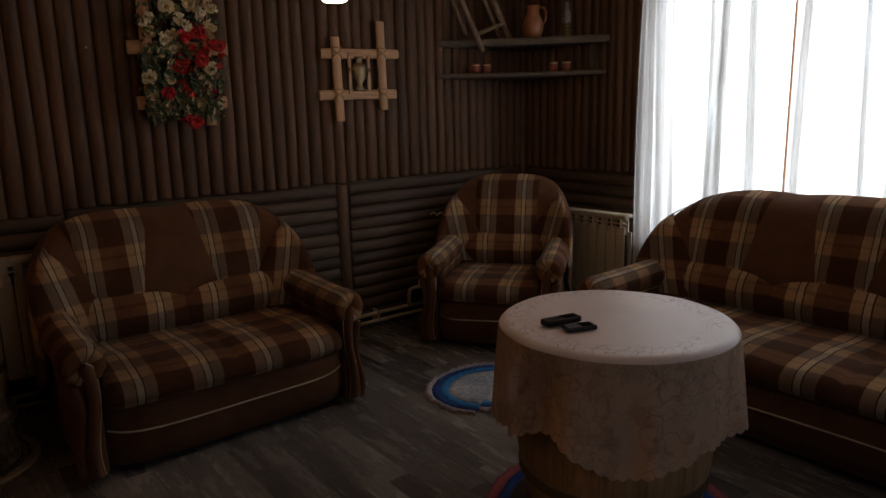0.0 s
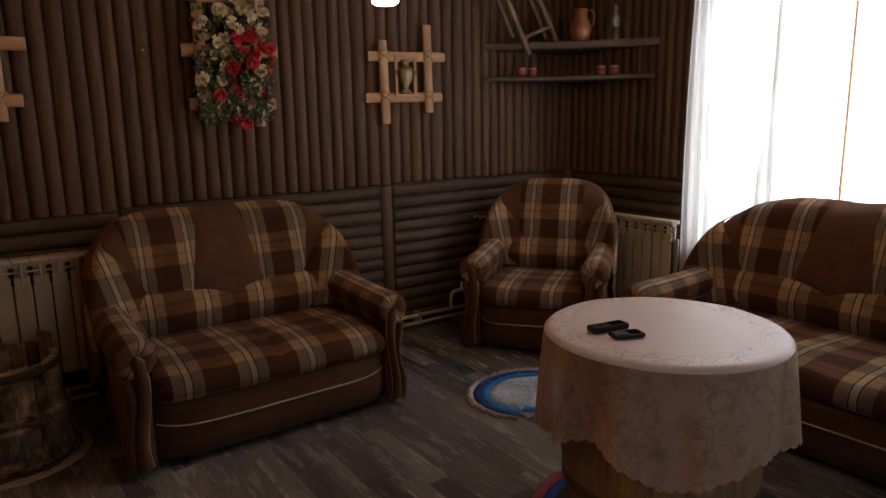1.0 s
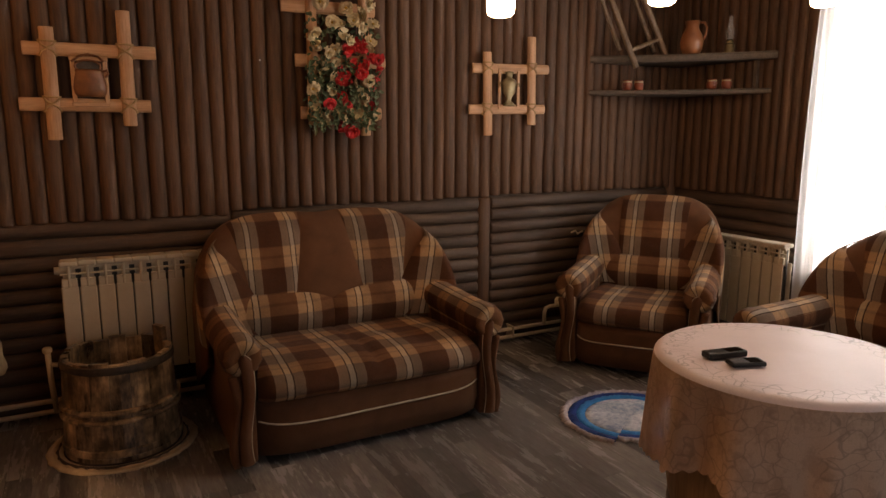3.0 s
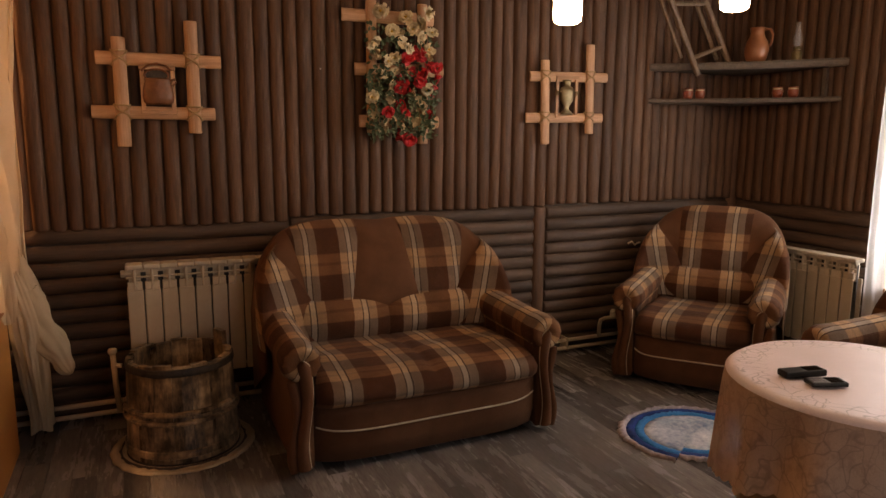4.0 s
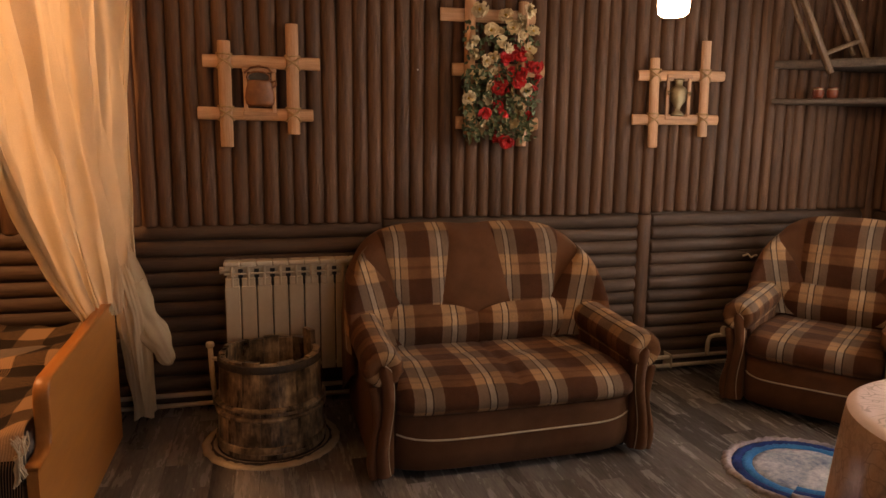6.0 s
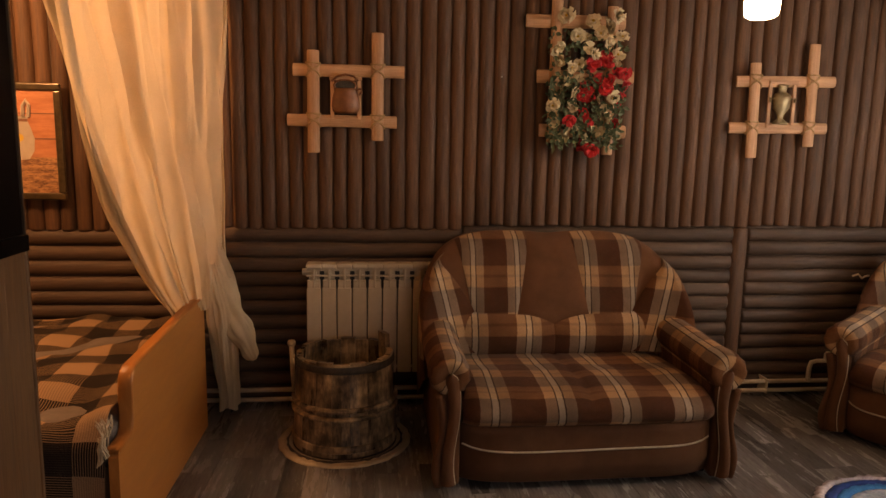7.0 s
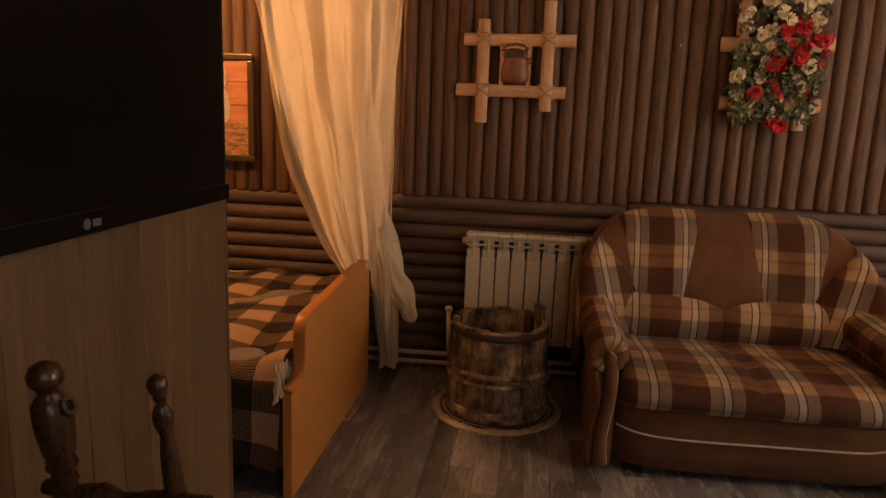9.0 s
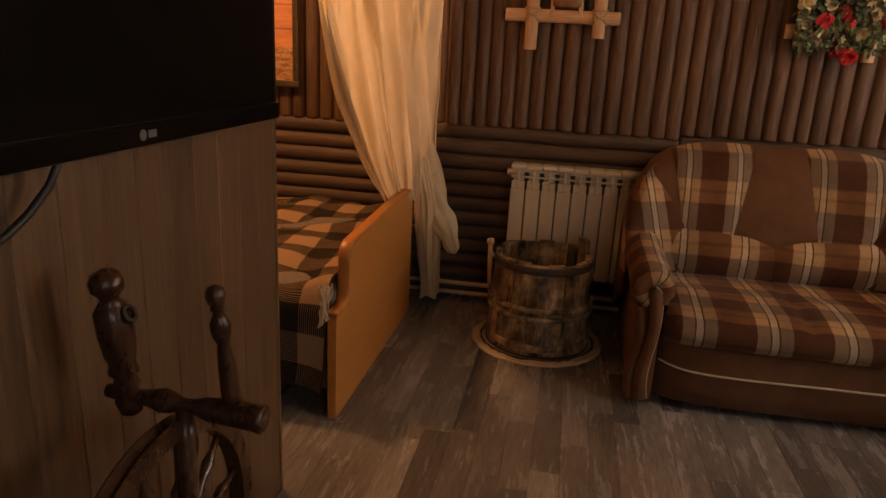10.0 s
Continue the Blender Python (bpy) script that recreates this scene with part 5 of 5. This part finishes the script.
uvl = blanket.loops.layers.uv.new("UVMap")
rows, uvs = [], []
NB, MB = 60, 70
for i in range(NB + 1):
    u = i / NB
    x = -2.52 + (1.815) * u
    row, uvr = [], []
    for j in range(MB + 1):
        s = 1.72 * j / MB
        top = 1.36
        wr = 0.012 * math.sin(9 * x + 5 * s) + 0.045 * noise.noise(Vector((x * 3.2, s * 4.5, 1))) + 0.012 * noise.noise(Vector((x * 10, s * 10, 5)))
        bend = 0.20
        if s < top - 0.10:
            y, z = 3.70 - s, 0.500 + wr
        else:
            k = min(1, (s - top + 0.10) / bend)
            a = k * math.pi / 2
            extra = max(0.0, s - top + 0.10 - bend)
            ease = 1 - k * k
            y = 3.70 - (top - 0.10) - 0.115 * math.sin(a) - (0.026 * math.sin(17 * x + 1 + 3 * s) + 0.03 * noise.noise(Vector((x * 7, s * 3, 4)))) * min(1, extra * 5) - 0.03 * min(1, extra * 4)
            z = 0.500 + wr * ease - 0.115 * (1 - math.cos(a)) - extra * (1.0 + 0.06 * math.sin(7 * x))
        z += 0.03 * math.exp(-((x + 0.72) / 0.10) ** 2) * (s < top)
        row.append((x, y, z))
        uvr.append((x * 1.0 + 0.02 * math.sin(4 * s) + 0.03 * noise.noise(Vector((x * 3, s * 3, 8))), s + 0.02 * math.sin(5 * x) + 0.03 * noise.noise(Vector((x * 3, s * 3, 12)))))
    rows.append(row)
    uvs.append(uvr)
gv = add_grid(blanket, rows)
lookup = {v: uvs[i][j] for i, r in enumerate(gv) for j, v in enumerate(r)}
for f in blanket.faces:
    for lp in f.loops:
        lp[uvl].uv = lookup[lp.vert]
tagged(part("woven_blanket", blanket, BLANKET, smooth=True), "black and tan checked woven blanket on the bed", "blanket")
bm = bmesh.new()
for k in range(26):
    a, b, c = (frnd.uniform(-0.022, 0.022) for _ in range(3))
    add_tube(bm, [(-0.715 + a, 2.405 - k * 0.004, 0.50), (-0.700 + b * 0.6, 2.375 - k * 0.003, 0.465 + 0.3 * c), (-0.712 + c * 0.6, 2.35 - k * 0.002, 0.43 + b), (-0.706 + a, 2.325 - k * 0.001 + 0.3 * b, 0.375 + a)], 0.0026, 5)
fr = part("blanket_fringe", bm, YARN_TAN)
fr["kind"] = "stuff"
tagged(fr, "loose tan yarn fringe of the blanket", "fringe")

# tied alcove curtain
curtain = thing("alcove_curtain", pose(0, 0, 0), "cream gauze curtain tied back over the footboard", "curtain")
LEFT_EDGE = [(2.46, 1.92), (2.10, 2.02), (1.75, 2.16), (1.40, 2.37), (1.12, 2.58), (0.90, 2.80), (0.72, 3.03), (0.62, 3.20), (0.55, 3.30)]


def edge_at(z):
    for (z1, y1), (z0, y0) in zip(LEFT_EDGE, LEFT_EDGE[1:]):
        if z >= z0:
            f = (z1 - z) / (z1 - z0)
            return y1 + (y0 - y1) * max(0.0, f)
    return LEFT_EDGE[-1][1]


def drape_at(s, f, out=0.0):
    """Point of the gathered drape: s across from its free edge, f down from the rod."""
    z = 2.46 - (2.46 - 0.60) * f
    yl, yr = edge_at(z), 3.735 - 0.14 * max(0.0, (0.95 - z) / 0.35) ** 2 * (z < 0.95)
    ph = 2 * math.pi * (8 * s + 0.35 * math.sin(5 * s) + 0.2 * f)
    tight = 0.45 + 0.55 * (1 - f)
    fold = math.sin(ph + 1.3 * f)
    fold = math.copysign(abs(fold) ** 0.7, fold)
    x = -0.745 + 0.135 * s ** 0.8 + 0.036 * tight * fold * (0.7 + 0.8 * noise.noise(Vector((s * 6, f * 1.5, 3)))) + 0.050 * noise.noise(Vector((s * 15 - f * 2, f * 2.0, 7))) + 0.012 * noise.noise(Vector((s * 34, f * 7, 1)))
    return (x + out, yl + (yr - yl) * s + 0.012 * math.sin(1.9 * ph) + (0.006 * math.sin(40 * f) + 0.006 * noise.noise(Vector((f * 60, 0, 2)))) * (s > 0.98), z)


bm = bmesh.new()
add_grid(bm, [[drape_at(j / 150, i / 39) for j in range(151)] for i in range(40)])
part("drape", bm, CREAM, curtain, "gathered cream gauze drape", True)
for s0, s1, lean in ((0.0, 0.06, 0.0), (0.24, 0.29, 0.10), (0.60, 0.68, -0.10), (0.93, 1.0, 0.0)):
    bm = bmesh.new()
    add_grid(bm, [[drape_at(min(1.0, max(0.0, s0 + lean * i / 39 + (s1 - s0) * (1 + 0.5 * math.sin(3 * i / 39 + 9 * s0)) * j / 10)), i / 39, 0.012 + 0.010 * math.sin(math.pi * j / 10)) for j in range(11)] for i in range(40)])
    part("doubled_fold", bm, CREAM, curtain, "fold where the gauze lies double", True)
bm = bmesh.new()
rows = []
for i in range(40):
    f = i / 39
    z = 0.98 - 0.95 * f
    low = max(0.0, f - 0.35) / 0.65
    hx = 0.030 + 0.034 * math.sin(math.pi * min(1, 0.15 + f * 0.9)) + 0.012 * low
    hy = 0.045 + 0.075 * math.exp(-((f - 0.28) / 0.22) ** 2) + 0.025 * low
    cx = -0.715 + 0.115 * math.sin(math.pi * min(0.5, f * 1.1)) + 0.012 * low
    cy = 3.66 - 0.07 * math.sin(math.pi * min(1, f * 1.1)) - 0.01 * low
    row = []
    for k in range(96):
        a = 2 * math.pi * k / 96
        ring = Vector((math.cos(a), math.sin(a), 0))
        pleat = 1 + 0.36 * noise.noise(Vector((2.6 * ring.x, 2.6 * ring.y, 2.2 * f))) + 0.24 * noise.noise(Vector((6 * ring.x, 6 * ring.y, 4 * f + 5))) + 0.05 * noise.noise(Vector((14 * ring.x, 14 * ring.y, 14 * f)))
        row.append((cx + hx * ring.x * pleat, cy + hy * ring.y * pleat, z + 0.012 * math.sin(3 * a) * (i == 39)))
    rows.append(row)
add_grid(bm, rows, close_u=True)
part("tail", bm, CREAM, curtain, "gathered lower tail reaching the floor", True)
bm = bmesh.new()
rows = []
for i in range(26):
    f = i / 25
    c = Vector((-0.615 + 0.170 * f ** 1.1, 3.555 + 0.02 * f, 0.70 - 0.40 * f ** 1.05))
    w = (0.070 - 0.036 * f + 0.006 * math.sin(13 * f)) * math.sqrt(max(0.02, 1 - max(0.0, f - 0.86) ** 2 / 0.0205))
    row = []
    for k in range(40):
        a = 2 * math.pi * k / 40
        p = 1 + 0.45 * noise.noise(Vector((2.2 * math.cos(a), 2.2 * math.sin(a), 3 * f + 9))) + 0.26 * noise.noise(Vector((5 * math.cos(a), 5 * math.sin(a), 6 * f)))
        row.append(c + Vector((w * math.cos(a) * p, 0.8 * w * math.sin(a) * p, 0.5 * w * math.cos(a) * p)))
    rows.append(row)
vs = add_grid(bm, rows, close_u=True)
bm.faces.new(vs[-1])
part("knot_loop", bm, CREAM, curtain, "hanging end of the knot", True)
tagged(part("curtain_rod", tube([(-0.70, PART_Y - 0.05, 2.47), (-0.70, WALL_Y - 0.004, 2.47)], 0.012), WINDOW_WOOD), "thin brown rod across the alcove opening", "rod")

# framed picture on the alcove wall
picture = thing("framed_picture", pose(-1.585, WALL_Y - 0.052, 1.375), "picture of a pale jug on straw in a dark gilt frame", "picture")
PW, PH = 0.215, 0.285
for x0, x1, z0, z1 in ((-PW, PW, PH - 0.035, PH), (-PW, PW, -PH, -PH + 0.035), (-PW, -PW + 0.035, -PH + 0.035, PH - 0.035), (PW - 0.035, PW, -PH + 0.035, PH - 0.035)):
    part("frame_bar", box(x0, x1, -0.022, 0.0, z0, z1, 0.008, 3), FRAME_GILT, picture)
part("painted_planks", box(-PW + 0.035, PW - 0.035, -0.008, -0.002, -0.075, PH - 0.035), PRINT_PLANK, picture, "orange painted boards")
part("painted_straw", box(-PW + 0.035, PW - 0.035, -0.008, -0.002, -PH + 0.035, -0.075), PRINT_STRAW, picture, "yellow-brown painted straw")
part("plank_line", box(-PW + 0.035, PW - 0.035, -0.0095, -0.008, 0.012, 0.02), PRINT_DARK, picture)
part("plank_line", box(-PW + 0.035, PW - 0.035, -0.0095, -0.008, 0.135, 0.141), PRINT_DARK, picture)
part("pale_jug", lathe([(0.0, -0.12), (0.050, -0.115), (0.074, -0.075), (0.080, -0.015), (0.062, 0.045), (0.050, 0.075), (0.058, 0.095), (0.0, 0.095)], 24, Matrix.Translation((0.0, -0.0095, 0.03)) @ Matrix.Diagonal((1, 0.015, 1, 1))), PRINT_WHITE, picture, "pale painted jug")
part("painted_handle", tube([(0.030, -0.0115, 0.125), (0.034, -0.0115, 0.175), (0.050, -0.0115, 0.20), (0.062, -0.0115, 0.18), (0.058, -0.0115, 0.12)], 0.009, 6), PRINT_WHITE, picture)
part("painted_band", box(-0.052, 0.052, -0.0118, -0.0100, 0.098, 0.112), PRINT_DARK, picture)
part("painted_flower", lathe([(0.0, 0.0), (0.020, 0.0), (0.020, 0.001), (0.0, 0.001)], 9, Matrix.Translation((0.01, -0.0112, 0.02)) @ pose(0, 0, 0, 90, 0, 0)), STAMEN, picture, "yellow painted flower")
alc = thing("alcove_lamp", pose(-1.80, 2.72, CEIL), "round warm ceiling lamp of the alcove", "ceiling lamp")
part("ceiling_plate", lathe([(0.0, -0.03), (0.09, -0.03), (0.10, 0.0), (0.0, 0.0)], 24), BRASS, alc)

# ---- television and spinning wheel by the partition ----
tv = thing("television", pose(0, 0, 0), "large black flat television mounted on the partition", "television")
TX, TY0, TY1, TZ0, TZ1 = -0.595, 0.725, 1.715, 1.152, 1.735
part("housing", box(TX - 0.045, TX - 0.003, TY0, TY1, TZ0, TZ1, 0.008, 2), BLACK_PLASTIC, tv)
part("screen", box(TX - 0.008, TX - 0.001, TY0 + 0.022, TY1 - 0.022, TZ0 + 0.042, TZ1 - 0.022), SCREEN, tv, "dark glossy screen")
for z0, z1, y0, y1 in ((TZ0 + 0.004, TZ0 + 0.040, TY0 + 0.004, TY1 - 0.004), (TZ1 - 0.020, TZ1 - 0.004, TY0 + 0.004, TY1 - 0.004)):
    part("bezel", box(TX - 0.006, TX + 0.003, y0, y1, z0, z1, 0.002), SCREEN, tv)
part("badge", lathe([(0.0, 0.0), (0.009, 0.0), (0.009, 0.001), (0.0, 0.001)], 16, Matrix.Translation((TX + 0.003, 1.178, TZ0 + 0.022)) @ pose(0, 0, 0, 0, 90, 0)), GREY_MARK, tv, "small grey badge")
part("badge_bar", box(TX + 0.003, TX + 0.004, 1.193, 1.215, TZ0 + 0.016, TZ0 + 0.028), GREY_MARK, tv)
part("wall_mount", box(PART_X + 0.002, TX - 0.046, 1.10, 1.34, 1.35, 1.55), STEEL, tv)
tagged(part("power_cable", tube([(TX - 0.025, 1.035, TZ0 + 0.02), (-0.64, 1.020, 1.115), (-0.652, 0.99, 1.08), (-0.655, 0.95, 1.058), (-0.655, 0.90, 1.045), (-0.655, 0.80, 1.04), (-0.655, 0.60, 1.05)], 0.006, 8), CABLE, smooth=True), "black cable hanging below the television", "cable")

WX = -0.40
wheel = thing("spinning_wheel", pose(WX, 0, 0), "dark turned wooden spinning wheel against the partition", "spinning wheel")


def turned(name, p0, p1, shape, parent, label=""):
    """A turned bar from p0 to p1; shape: (share of the way, radius)."""
    p0, p1 = Vector(p0), Vector(p1)
    d = p1 - p0
    m = Matrix.Translation(p0) @ d.to_track_quat("Z", "Y").to_matrix().to_4x4()
    return part(name, lathe([(r, f * d.length) for f, r in shape], 16, m), WHEEL_WOOD, parent, label, True)


BAR_Y, BAR_Z = 1.075, 0.765
turned("flyer_post", (-0.005, BAR_Y + 0.012, BAR_Z), (-0.002, BAR_Y - 0.035, 0.985), [(0, 0.016), (0.15, 0.016), (0.35, 0.014), (0.48, 0.011), (0.54, 0.009), (0.57, 0.012), (0.63, 0.016), (0.70, 0.016), (0.76, 0.010), (0.79, 0.007), (0.82, 0.011), (0.84, 0.008), (0.88, 0.014), (0.93, 0.016), (0.97, 0.013), (0.995, 0.006), (1.0, 0.001)], wheel)
turned("flyer_post", (-0.180, BAR_Y, BAR_Z - 0.03), (-0.185, BAR_Y - 0.03, 0.988), [(0, 0.018), (0.08, 0.023), (0.14, 0.016), (0.19, 0.022), (0.25, 0.016), (0.30, 0.024), (0.36, 0.020), (0.42, 0.025), (0.58, 0.029), (0.72, 0.028), (0.77, 0.020), (0.80, 0.013), (0.83, 0.017), (0.87, 0.025), (0.92, 0.026), (0.97, 0.020), (0.995, 0.008), (1.0, 0.001)], wheel)
part("leather_bearing", lathe([(0.009, -0.005), (0.015, -0.005), (0.015, 0.005), (0.009, 0.005), (0.009, -0.005)], 14, Matrix.Translation((-0.157, BAR_Y - 0.02, 0.915)) @ pose(0, 0, 0, 0, 60, 0), cap=False), CABLE, wheel, "black leather bearing")
turned("mother_bar", (-0.22, BAR_Y, BAR_Z), (0.055, BAR_Y, BAR_Z - 0.012), [(0, 0.012), (0.12, 0.014), (0.2, 0.011), (0.30, 0.016), (0.36, 0.021), (0.42, 0.018), (0.48, 0.011), (0.56, 0.012), (0.62, 0.018), (0.70, 0.021), (0.95, 0.022), (0.985, 0.024), (1.0, 0.019)], wheel)
RIM_R, RIM_Y, RIM_Z = 0.275, 1.02, 0.465
WHX = -0.10
bm = bmesh.new()
rows = []
for k in range(64):
    a = 2 * math.pi * k / 64
    c, s = math.cos(a), math.sin(a)
    rows.append([(WHX + xx, RIM_Y + rr * c, RIM_Z + rr * s) for rr, xx in ((RIM_R - 0.034, -0.016), (RIM_R - 0.004, -0.018), (RIM_R, -0.012), (RIM_R - 0.008, 0.0), (RIM_R, 0.012), (RIM_R - 0.004, 0.018), (RIM_R - 0.034, 0.016))])
add_grid(bm, rows, close_u=True, close_v=True)
part("wheel_rim", bm, WHEEL_WOOD, wheel, "grooved wooden wheel rim")
for k in range(12):
    a = 2 * math.pi * k / 12 + 0.2
    turned("spoke", (WHX, RIM_Y + 0.03 * math.cos(a), RIM_Z + 0.03 * math.sin(a)), (WHX, RIM_Y + 0.243 * math.cos(a), RIM_Z + 0.243 * math.sin(a)), [(0, 0.007), (0.2, 0.010), (0.4, 0.006), (0.5, 0.012), (0.6, 0.007), (0.75, 0.012), (0.85, 0.006), (1.0, 0.007)], wheel)
turned("hub", (WHX - 0.05, RIM_Y, RIM_Z), (WHX + 0.05, RIM_Y, RIM_Z), [(0, 0.02), (0.2, 0.032), (0.5, 0.036), (0.8, 0.032), (1, 0.02)], wheel)
for xx in (-0.06, 0.06):
    turned("wheel_post", (WHX + xx * 1.3, RIM_Y, 0.16), (WHX + xx, RIM_Y, RIM_Z + 0.05), [(0, 0.018), (0.2, 0.020), (0.3, 0.014), (0.5, 0.019), (0.7, 0.014), (0.85, 0.019), (1, 0.014)], wheel)
turned("bar_post", (-0.075, BAR_Y - 0.03, 0.16), (-0.085, BAR_Y, BAR_Z - 0.01), [(0, 0.014), (0.3, 0.016), (0.5, 0.012), (0.7, 0.017), (0.9, 0.020), (1, 0.012)], wheel)
part("table_board", box(-0.19, 0.0, 0.72, 1.26, 0.135, 0.165, 0.008), WHEEL_WOOD, wheel)
for xx, yy in ((-0.17, 0.77), (-0.03, 0.77), (-0.10, 1.22)):
    turned("leg", (xx, yy + (yy - 0.95) * 0.15, 0.0), (xx, yy, 0.14), [(0, 0.012), (0.3, 0.018), (0.6, 0.014), (1, 0.018)], wheel)
part("treadle", box(-0.15, -0.04, 0.80, 1.10, 0.045, 0.062, 0.004), WHEEL_WOOD, wheel)


# ---- pieces of walls and floor ----
lrnd = random.Random(7)
WAIN = 0.958
PITCH = 0.0775
UP = [half_log(CEIL - WAIN + 0.03, 0.0405, s) for s in range(8)]
for me in UP:
    me.materials.append(LOG_V)


def upright(lo, hi, foot, wall, m):
    """One upright half log filling the stretch from lo to hi along its wall."""
    wide = (hi - lo) / 0.0785
    piece("log", UP[lrnd.randrange(8)], wall, m @ pose(0, 0, foot + lrnd.uniform(-0.005, 0.005), 0, lrnd.uniform(-0.2, 0.2), 0) @ Matrix.Diagonal((wide, lrnd.uniform(0.9, 1.1) * wide ** 0.5, 1, 1)))


NORTH_EDGES = (-0.644, -0.575, -0.499, -0.425, -0.353, -0.284, -0.212, -0.136, -0.058, 0.015, 0.095, 0.165, 0.241, 0.319, 0.395, 0.478, 0.554, 0.629, 0.699, 0.781, 0.857, 0.937, 1.011, 1.088, 1.163, 1.228, 1.308, 1.379, 1.461, 1.545, 1.618, 1.697,
               1.772, 1.853, 1.923, 2.002, 2.093, 2.179, 2.257, 2.340, 2.412, 2.501, 2.571, 2.671, 2.752, 2.847, 2.920, 2.999, 3.069, 3.150, 3.212)
for lo, hi in zip(NORTH_EDGES, NORTH_EDGES[1:]):
    upright(lo, hi, 0.948 if hi < 0.64 else 0.971 if hi < 2.26 else 0.978, wall_north, Matrix.Translation(((lo + hi) / 2, WALL_Y + 0.002, 0)))
x = 3.212
while x < WALL_X - 0.09:
    w = PITCH * lrnd.uniform(0.93, 1.07)
    upright(x, x + w, 0.979, wall_north, Matrix.Translation((x + w / 2, WALL_Y + 0.002, 0)))
    x += w
x = -0.644
while x > LEFT_X + 0.08:
    w = 0.0788 * lrnd.uniform(0.95, 1.05)
    upright(x - w, x, 0.926, wall_north, Matrix.Translation((x - w / 2, WALL_Y + 0.002, 0)))
    x -= w
EAST_EDGES = (3.760, 3.690, 3.612, 3.534, 3.457, 3.370, 3.287, 3.213, 3.137, 3.066, 2.993, 2.925, 2.854, 2.786, 2.690)
for hi, lo in zip(EAST_EDGES, EAST_EDGES[1:]):
    upright(lo, hi, 0.972, wall_east, Matrix.Translation((WALL_X + 0.002, (lo + hi) / 2, 0)) @ pose(0, 0, 0, 0, 0, -90))


def lying_log(length, seed, mat, parent, m):
    me = half_log(length, 0.0405, seed, 5)
    me.materials.append(mat)
    return piece("log", me, parent, m)


RUNS = ((LEFT_X + 0.01, -0.665, -0.026), (-0.655, 0.627, -0.006), (0.635, 2.170, 0.010), (2.264, WALL_X - 0.06, 0.014))
for k in range(12):
    z = WAIN - 0.040 - 0.0785 * k
    for a, b, up in RUNS:
        lying_log(b - a, int(k * 7 + a * 10) & 255, LOG_L, wall_north, Matrix.Translation((a, WALL_Y + 0.002, z + up + lrnd.uniform(-0.004, 0.004))) @ pose(0, 0, 0, 0, 90, 0))
    lying_log(WALL_Y - 0.07 - (WIN_Y1 + 0.02) if z > WIN_Z0 - 0.05 else WALL_Y - 0.07 - BACK_Y - 0.1, k + 90, LOG_L, wall_east, Matrix.Translation((WALL_X + 0.002, WALL_Y - 0.07, z + lrnd.uniform(-0.003, 0.003))) @ pose(0, 0, 0, 0, 0, -90) @ pose(0, 0, 0, 0, 90, 0))
post_me = half_log(WAIN + 0.008, 0.047, 77)
post_me.materials.append(LOG_V)
piece("post", post_me, wall_north, pose(2.217, WALL_Y + 0.003, 0.0))
cor_me = half_log(CEIL - 0.01, 0.045, 78)
cor_me.materials.append(LOG_V)
piece("corner_post", cor_me, wall_north, pose(WALL_X - 0.02, WALL_Y - 0.01, 0.0, 0, 0, -45))

plank_bm = box(-0.0491, 0.0491, -0.006, 0.006, 0.0, CEIL - 0.016, 0.002, 1)
plank_me = bpy.data.meshes.new("plank")
plank_bm.to_mesh(plank_me)
plank_bm.free()
plank_me.materials.append(PANEL_WOOD)
y = PART_Y - 0.049
while y > BACK_Y + 0.06:
    piece("plank", plank_me, partition, pose(PART_X - 0.007 + lrnd.uniform(-0.001, 0.001), y, 0.003, 0, 0, 90))
    y -= 0.0985
tagged(part("trim", box(PART_X - 0.10, PART_X + 0.001, PART_Y, PART_Y + 0.014, 0.0, CEIL - 0.006, 0.003), PANEL_WOOD), "narrow grey oak trim on the partition edge", "trim", kind="structure")

BW = 0.098
board_me = []
for ln in (0.42, 0.55, 0.68):
    b_bm = box(-BW / 2 + 0.0002, BW / 2 - 0.0002, 0.0002, ln - 0.0002, -0.009, 0.0, 0.0007, 1)
    me = bpy.data.meshes.new("board")
    b_bm.to_mesh(me)
    b_bm.free()
    me.materials.append(FLOOR_WOOD)
    board_me.append((ln, me))
count = 0
rest = bmesh.new()
x = LEFT_X + 0.02
while x < WALL_X - 0.02:
    y = -1.55 - lrnd.uniform(0, 0.4)
    while y < WALL_Y - 0.02:
        ln, me = board_me[lrnd.randrange(3)]
        near = -0.9 < x < 2.75 and y > 0.55
        if y > BACK_Y and y + ln < WALL_Y + 0.15 and near and count < 300:
            piece("board", me, floor, pose(x + BW / 2, y, 0.0))
            count += 1
        elif y + ln > BACK_Y:
            add_box(rest, x + 0.0006, x + BW - 0.0006, max(y, BACK_Y + 0.002) + 0.0006, min(y + ln, WALL_Y - 0.001) - 0.0006, -0.009, 0.0)
        y += ln
    x += BW
FLOOR_REST = wood("weathered_floor_board_rest", (0.070, 0.060, 0.054), (0.222, 0.198, 0.181), (22, 3.0, 22), 0.28, 1.0, "Object", True, lo=0.2, hi=0.82)
fl = part("floor_boards", rest, FLOOR_REST, floor)
fl["kind"] = "stuff"

tagged(part("nail", lathe([(0.0, 0.0), (0.004, 0.0), (0.005, 0.006), (0.0, 0.007)], 8, Matrix.Translation((0.816, WALL_Y - 0.035, 1.755)) @ pose(0, 0, 0, 90, 0, 0)), STEEL), "small bright nail head in the log wall", "nail")
